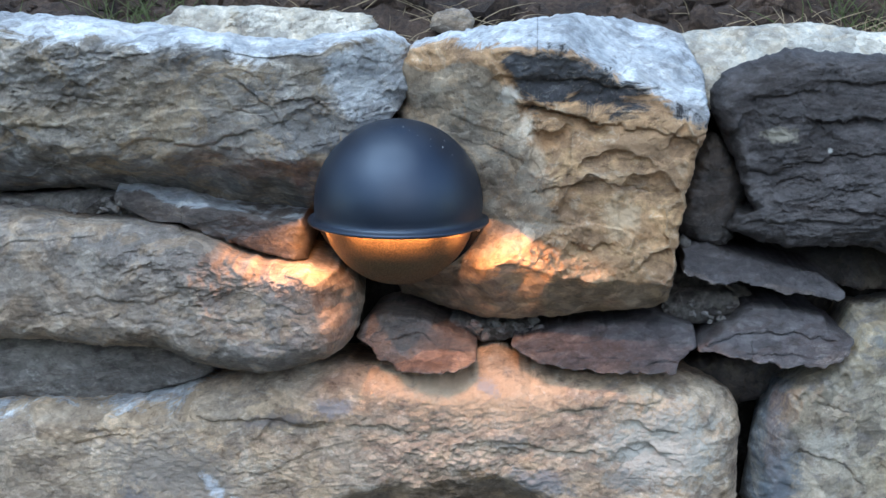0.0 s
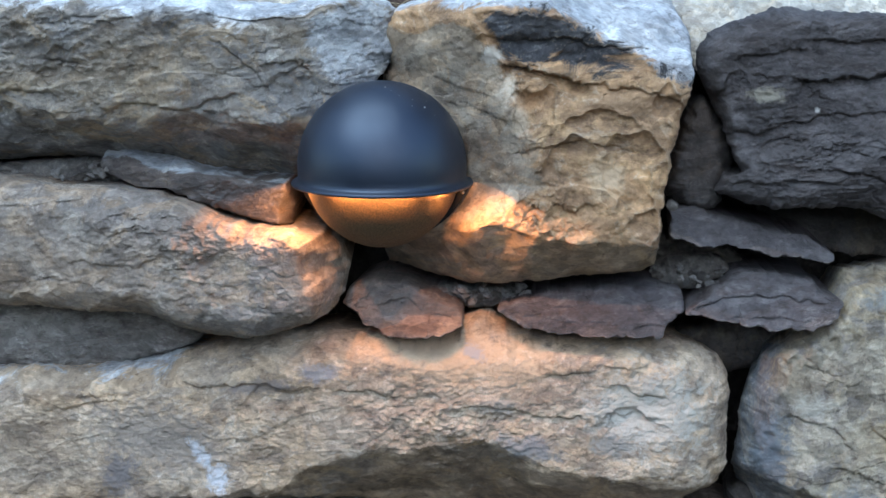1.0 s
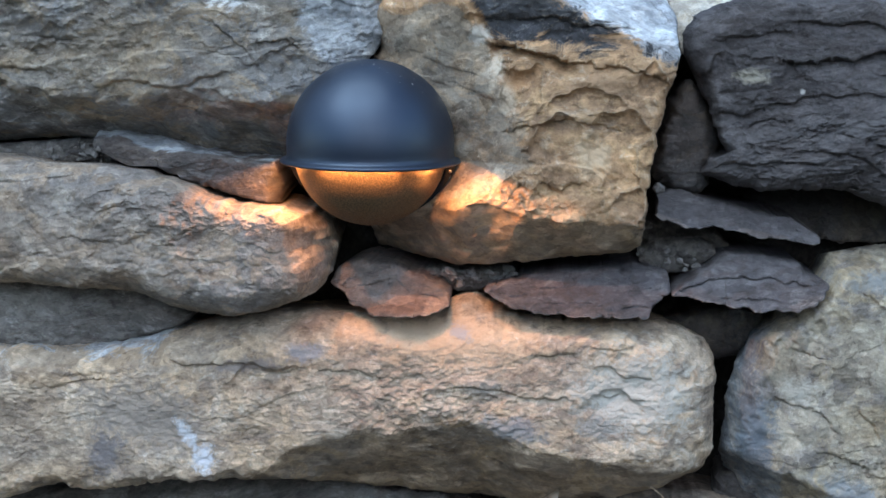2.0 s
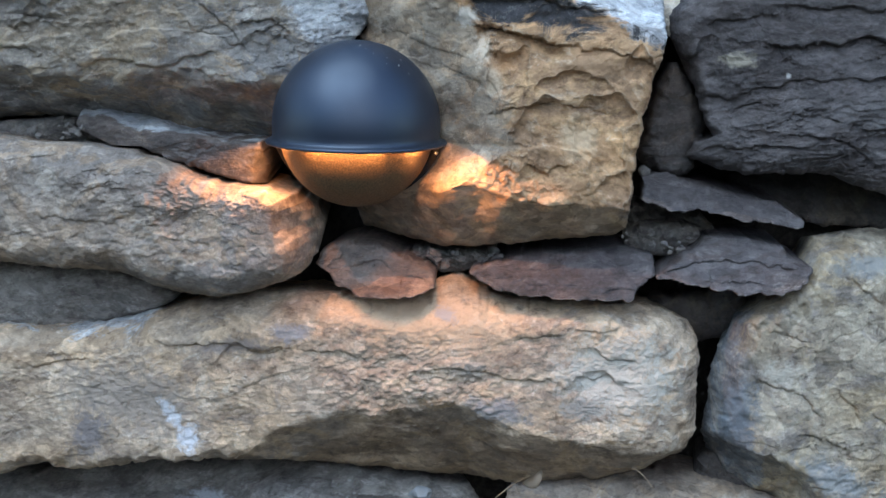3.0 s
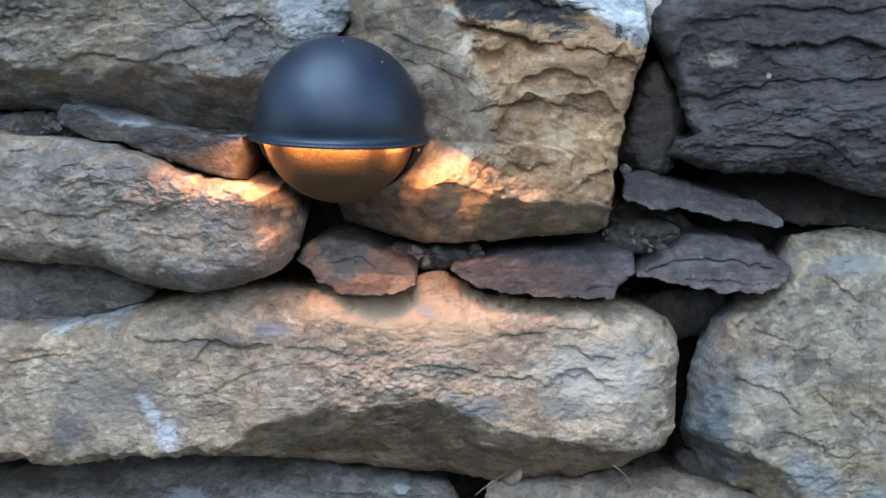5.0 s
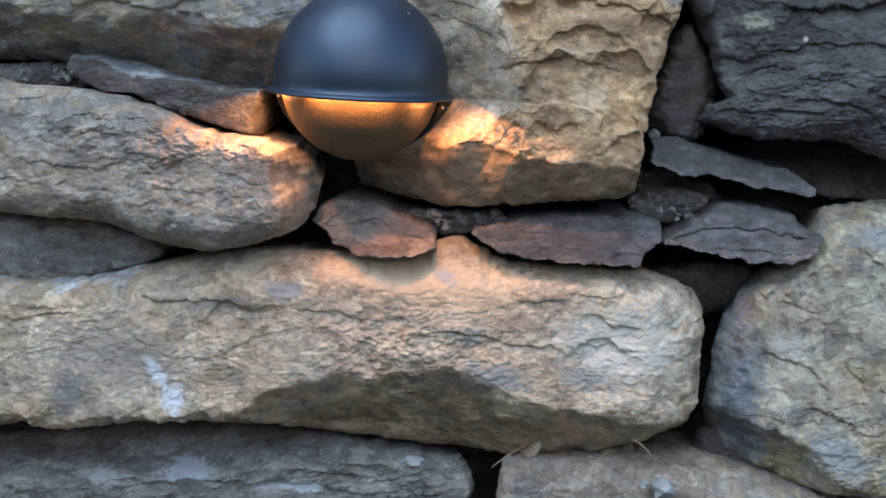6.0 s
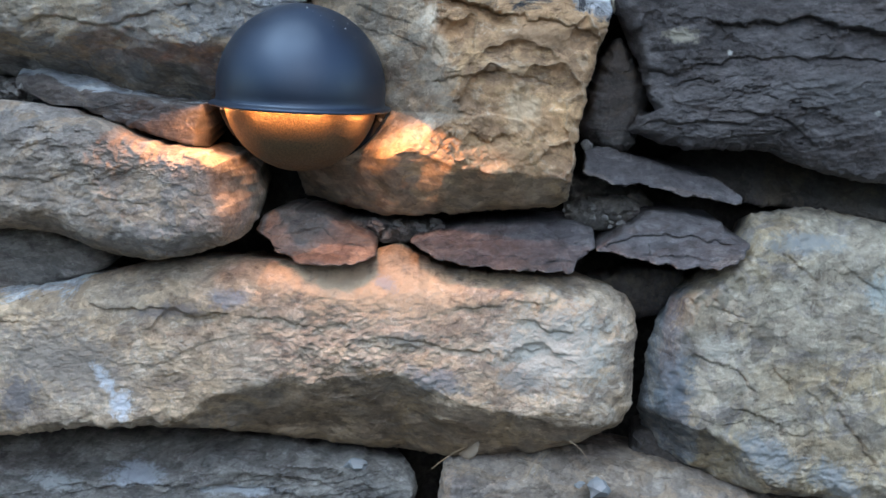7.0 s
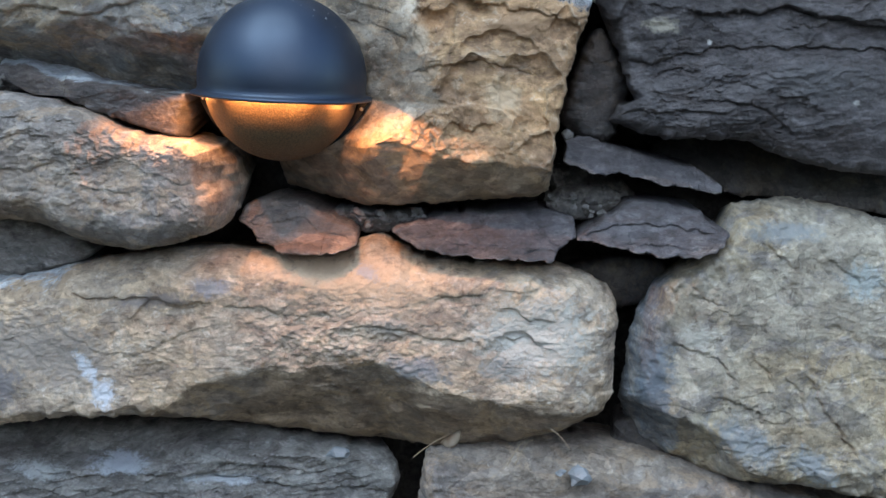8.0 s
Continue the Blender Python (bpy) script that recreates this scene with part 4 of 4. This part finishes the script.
LAMP = (-0.059, -0.03, 0.5482)
R = 0.0722
wall_light = tagged(new("wall_light"), "black dome wall light glowing warm beneath its hood", "wall light")
wall_light.matrix_world = pose(*LAMP, 0, 1.0, 0)
top = [(R * math.sin(radians(a)), R * math.cos(radians(a))) for a in range(0, 97, 3)]
under = [((R - 0.0025) * math.sin(radians(a)), (R - 0.0025) * math.cos(radians(a))) for a in range(96, -1, -3)]
lip = [(0.0722, -0.0098), (0.0728, -0.0110), (0.0745, -0.0119), (0.0768, -0.0125), (0.0777, -0.0134), (0.0778, -0.0146), (0.0772, -0.0154), (0.0766, -0.0150), (0.0758, -0.0136), (0.0722, -0.0128)]
hood = part("hood", lathe(top + lip + under), black_coat, wall_light, "matte black domed hood with a flared lip")
B = 0.0662
body = [(B * math.sin(radians(a)), -0.0038 + B * math.cos(radians(a))) for a in range(60, 181, 2)]
part("body", lathe([(0.0, 0.02)] + body), bronze_coat, wall_light, "lower bowl in textured bronze-black coating")
part("led_strip", arc(0.0738, -0.0134, 240, 300, 0.0007), strip_glow, wall_light, "warm glowing strip under the lip")
for a, tip in ((-34, -48), (-155, -44)):
    place = pose(0.0718 * math.cos(radians(a)), 0.0718 * math.sin(radians(a)), -0.0132, 0, tip, a)
    ob = part("led", lathe([(0.00045, 0.0), (0.0, -0.0001)], 16), led_glow, wall_light, "small warm glowing diode under the lip")
    ob.matrix_local = place
    # Unseen cup added to keep the diode's back light off the bowl.
    cup = lathe([(0.0, 0.0009), (0.0009, 0.0009), (0.001, 0.0002), (0.0, 0.0002)], 16)
    part("led_back_blocker", cup, black_coat, wall_light, "tiny unseen black cup blocking light behind the diode").matrix_local = place
plate = bmesh.new()
rim_of = [(0.0752 * math.cos(radians(a)), 0.067 * math.sin(radians(a))) for a in range(-168, -11, 4)]
faces_of = [plate.faces.new([plate.verts.new((x, 0.004, z)) for x, z in rim_of])]
lifted = bmesh.ops.extrude_face_region(plate, geom=faces_of)["geom"]
bmesh.ops.translate(plate, verts=[g for g in lifted if isinstance(g, bmesh.types.BMVert)], vec=(0, 0.014, 0))
bmesh.ops.recalc_face_normals(plate, faces=plate.faces)
part("back_plate", plate, black_matte, wall_light, "black half-round plate behind the bowl", False)
for x, z in ((-0.0688, -0.02), (0.0688, -0.0225)):
    screw = lathe([(0.0, 0.0013), (0.0012, 0.001), (0.0017, 0.0), (0.0, -0.001)], 20)
    ob = part("screw", screw, steel, wall_light, "small bright screw head")
    ob.matrix_local = pose(x, 0.003, z, 90, 0, 0)
mount = lathe([(0.0, -0.03), (0.03, -0.03), (0.03, 0.06), (0.0, 0.06)], 48)
bmesh.ops.rotate(mount, verts=mount.verts, matrix=Matrix.Rotation(radians(-90), 3, 'X'))
bmesh.ops.translate(mount, verts=mount.verts, vec=(0, 0.06, 0))
part("mount", mount, black_coat, wall_light, "round black fixing behind the dome")


def mote(profile_size, at):
    bm = lathe([(profile_size * math.sin(radians(k)), profile_size * math.cos(radians(k))) for k in range(0, 181, 30)], 10)
    ob = part("dust_speck", bm, lump_white, wall_light, "pale speck of dust on the hood")
    ob.matrix_local = pose(*at)


for turn, rise, far in ((-74, 71, 0.0009), (-36, 47, 0.0009), (-58, 60, 0.0004), (-50, 49, 0.0004), (-44, 55, 0.0005), (-30, 40, 0.0004), (-66, 66, 0.0004), (-25, 52, 0.0005), (-97, 70, 0.0003)):
    mote(far, (R * math.cos(radians(rise)) * math.cos(radians(turn)), R * math.cos(radians(rise)) * math.sin(radians(turn)), R * math.sin(radians(rise))))


# ---------------------------------------------------------------- soil clods, grass, leaf and crumbs
def lumps(bm, rng, places, low, high):
    """Small angular lumps, each a dented ball, all in one mesh."""
    for x, y, z in places:
        size = low + (high - low) * rng.random() ** 2
        made = bmesh.ops.create_icosphere(bm, subdivisions=2, radius=1.0)["verts"]
        squash = Vector((size * rng.uniform(0.7, 1.4), size * rng.uniform(0.7, 1.2), size * rng.uniform(0.5, 0.9)))
        spin = Euler((rng.uniform(-0.5, 0.5), rng.uniform(-0.5, 0.5), rng.uniform(0, 6))).to_matrix()
        key = Vector((rng.uniform(0, 50), 0, 0))
        for v in made:
            d = 1 + 0.7 * noise.noise(v.co * 1.3 + key) + 0.35 * noise.noise(v.co * 3.5 + key)
            v.co = spin @ Vector(a * b for a, b in zip(v.co * d, squash)) + Vector((x, y, z))


rng = random.Random(5)
clods = bmesh.new()
spots_of = []
for _ in range(640):
    x, y = rng.uniform(-0.6, 0.62), 0.08 + 0.42 * rng.random() ** 1.2
    if y < 0.17 and (x > 0.16 or -0.33 < x < -0.07):
        y += 0.1
    spots_of.append((x, y, bank_height(x, y)))
lumps(clods, rng, spots_of, 0.004, 0.027)
tagged(part("soil_clods", clods, soil, None, "loose dark brown clods lying on the soil bank", False), "", "soil", kind="stuff")


def blades(places, rng, low, high, thick, lean):
    """Thin bent stems, three-sided and tapering, in one mesh."""
    bm = bmesh.new()
    for x, y, z in places:
        size, turn = rng.uniform(low, high), rng.uniform(0, 2 * math.pi)
        tip = Vector((math.cos(turn), math.sin(turn) * 0.6, 0)) * size * rng.uniform(0.3, 1.0) * lean + Vector((0, -0.1 * size, size * rng.uniform(0.15, 0.9) / lean))
        bend = Vector((rng.uniform(-1, 1), rng.uniform(-1, 1), rng.uniform(0.2, 1.2))) * size * 0.1
        rings = []
        for k in range(6):
            u = k / 5
            c = Vector((x, y, z - 0.002)) + tip * u + bend * math.sin(math.pi * u)
            r = thick * (1 - 0.8 * u)
            rings.append([bm.verts.new(c + r * Vector((math.cos(2.1 * i), 0.4, math.sin(2.1 * i)))) for i in range(3)])
        for p, q in zip(rings, rings[1:]):
            for i in range(3):
                bm.faces.new((p[i], p[(i + 1) % 3], q[(i + 1) % 3], q[i]))
    return bm


def tufts(centres, count, spread):
    out = []
    for cx, cy in centres:
        for _ in range(count):
            x, y = cx + rng.gauss(0, spread), max(0.085, cy + rng.gauss(0, 0.03))
            out.append((x, y, bank_height(x, y)))
    return out


dry = blades(tufts(((-0.31, 0.13), (-0.17, 0.17), (-0.04, 0.14), (0.0, 0.15), (0.24, 0.14), (0.3, 0.15), (0.38, 0.15), (0.45, 0.16)), 30, 0.035), rng, 0.02, 0.07, 0.0008, 1.6)
tagged(part("dry_grass", dry, straw_dry, None, "dry straw-coloured grass stems on the soil bank"), "", "grass", kind="stuff")
green = blades(tufts(((0.36, 0.2), (0.42, 0.19), (0.48, 0.2), (0.4, 0.26), (0.46, 0.25), (-0.36, 0.2)), 110, 0.035), rng, 0.02, 0.07, 0.0009, 1.0)
tagged(part("green_grass", green, grass_green, None, "short green grass at the edge of the bank"), "", "grass", kind="stuff")

rubble = bmesh.new()
spots_of = []
for x0, x1, z0, z1, y0, y1, count in ((-0.42, -0.27, 0.525, 0.542, 0.008, 0.03, 40), (0.172, 0.245, 0.432, 0.452, 0.008, 0.03, 34), (-0.012, 0.062, 0.416, 0.43, 0.008, 0.03, 30)):
    for _ in range(count):
        spots_of.append((rng.uniform(x0, x1), rng.uniform(y0, y1), rng.uniform(z0, z1)))
lumps(rubble, rng, spots_of, 0.0015, 0.0055)
tagged(part("joint_rubble", rubble, rock_mortar, None, "grey grit and stone crumbs packed into the joints", False), "", "rubble", kind="stuff")

for seed, at, wide in ((11, (-0.007, -0.004, 0.204), 0.0085), (14, (0.216, -0.022, 0.199), 0.0095), (17, (0.197, -0.024, 0.203), 0.004)):
    crumb = bmesh.new()
    lumps(crumb, random.Random(seed), (at,), wide, wide + 0.0001)
    tagged(part("mortar_crumb", crumb, lump_white, None, "pale grey mortar crumb stuck on a lower stone", False), "", "mortar crumb", group="mortar crumbs on the lower stones")


def stem(points, thick):
    bm = bmesh.new()
    rings = []
    for k, p in enumerate(points):
        r = thick * (1 - 0.6 * k / len(points))
        rings.append([bm.verts.new(Vector(p) + r * Vector((math.cos(1.571 * i), 0.5 * math.cos(1.571 * i), math.sin(1.571 * i)))) for i in range(4)])
    for p, q in zip(rings, rings[1:]):
        for i in range(4):
            bm.faces.new((p[i], p[(i + 1) % 4], q[(i + 1) % 4], q[i]))
    return bm


def bow(a, b, rise, n=8):
    a, b = Vector(a), Vector(b)
    return [a.lerp(b, k / n) + Vector((0, -0.3, 1)) * rise * math.sin(math.pi * k / n) for k in range(n + 1)]


for a, b, rise, thick in (((0.064, -0.042, 0.218), (0.094, -0.034, 0.237), 0.002, 0.0006), ((0.148, -0.042, 0.214), (0.166, -0.024, 0.234), 0.005, 0.0005), ((0.186, -0.024, 0.243), (0.203, -0.038, 0.23), 0.003, 0.0005), ((0.155, -0.03, 0.21), (0.172, -0.012, 0.229), 0.007, 0.0004)):
    tagged(part("straw", stem(bow(a, b, rise), thick), straw_dry, None, "thin dry straw caught in the joint"), "", "straw", group="straws in the joint")

leaf = bmesh.new()
net = []
for i in range(7):
    row = []
    for j in range(5):
        u, v = i / 6 - 0.5, (j / 4 - 0.5) * math.sqrt(max(0.05, 1 - (2 * abs(i / 6 - 0.5)) ** 1.6))
        row.append(leaf.verts.new((0.02 * u, -0.003 + 0.006 * u * u * 4 - 0.004 * abs(v), 0.013 * v + 0.005 * u)))
    net.append(row)
for i in range(6):
    for j in range(4):
        leaf.faces.new((net[i][j], net[i + 1][j], net[i + 1][j + 1], net[i][j + 1]))
bmesh.ops.solidify(leaf, geom=leaf.faces[:], thickness=0.0006)
leaf = tagged(part("dry_leaf", leaf, leaf_dry, None, "curled pale brown dry leaf caught under the block"), "", "leaf")
leaf.matrix_world = pose(0.097, -0.042, 0.237, 10, -20, 10)
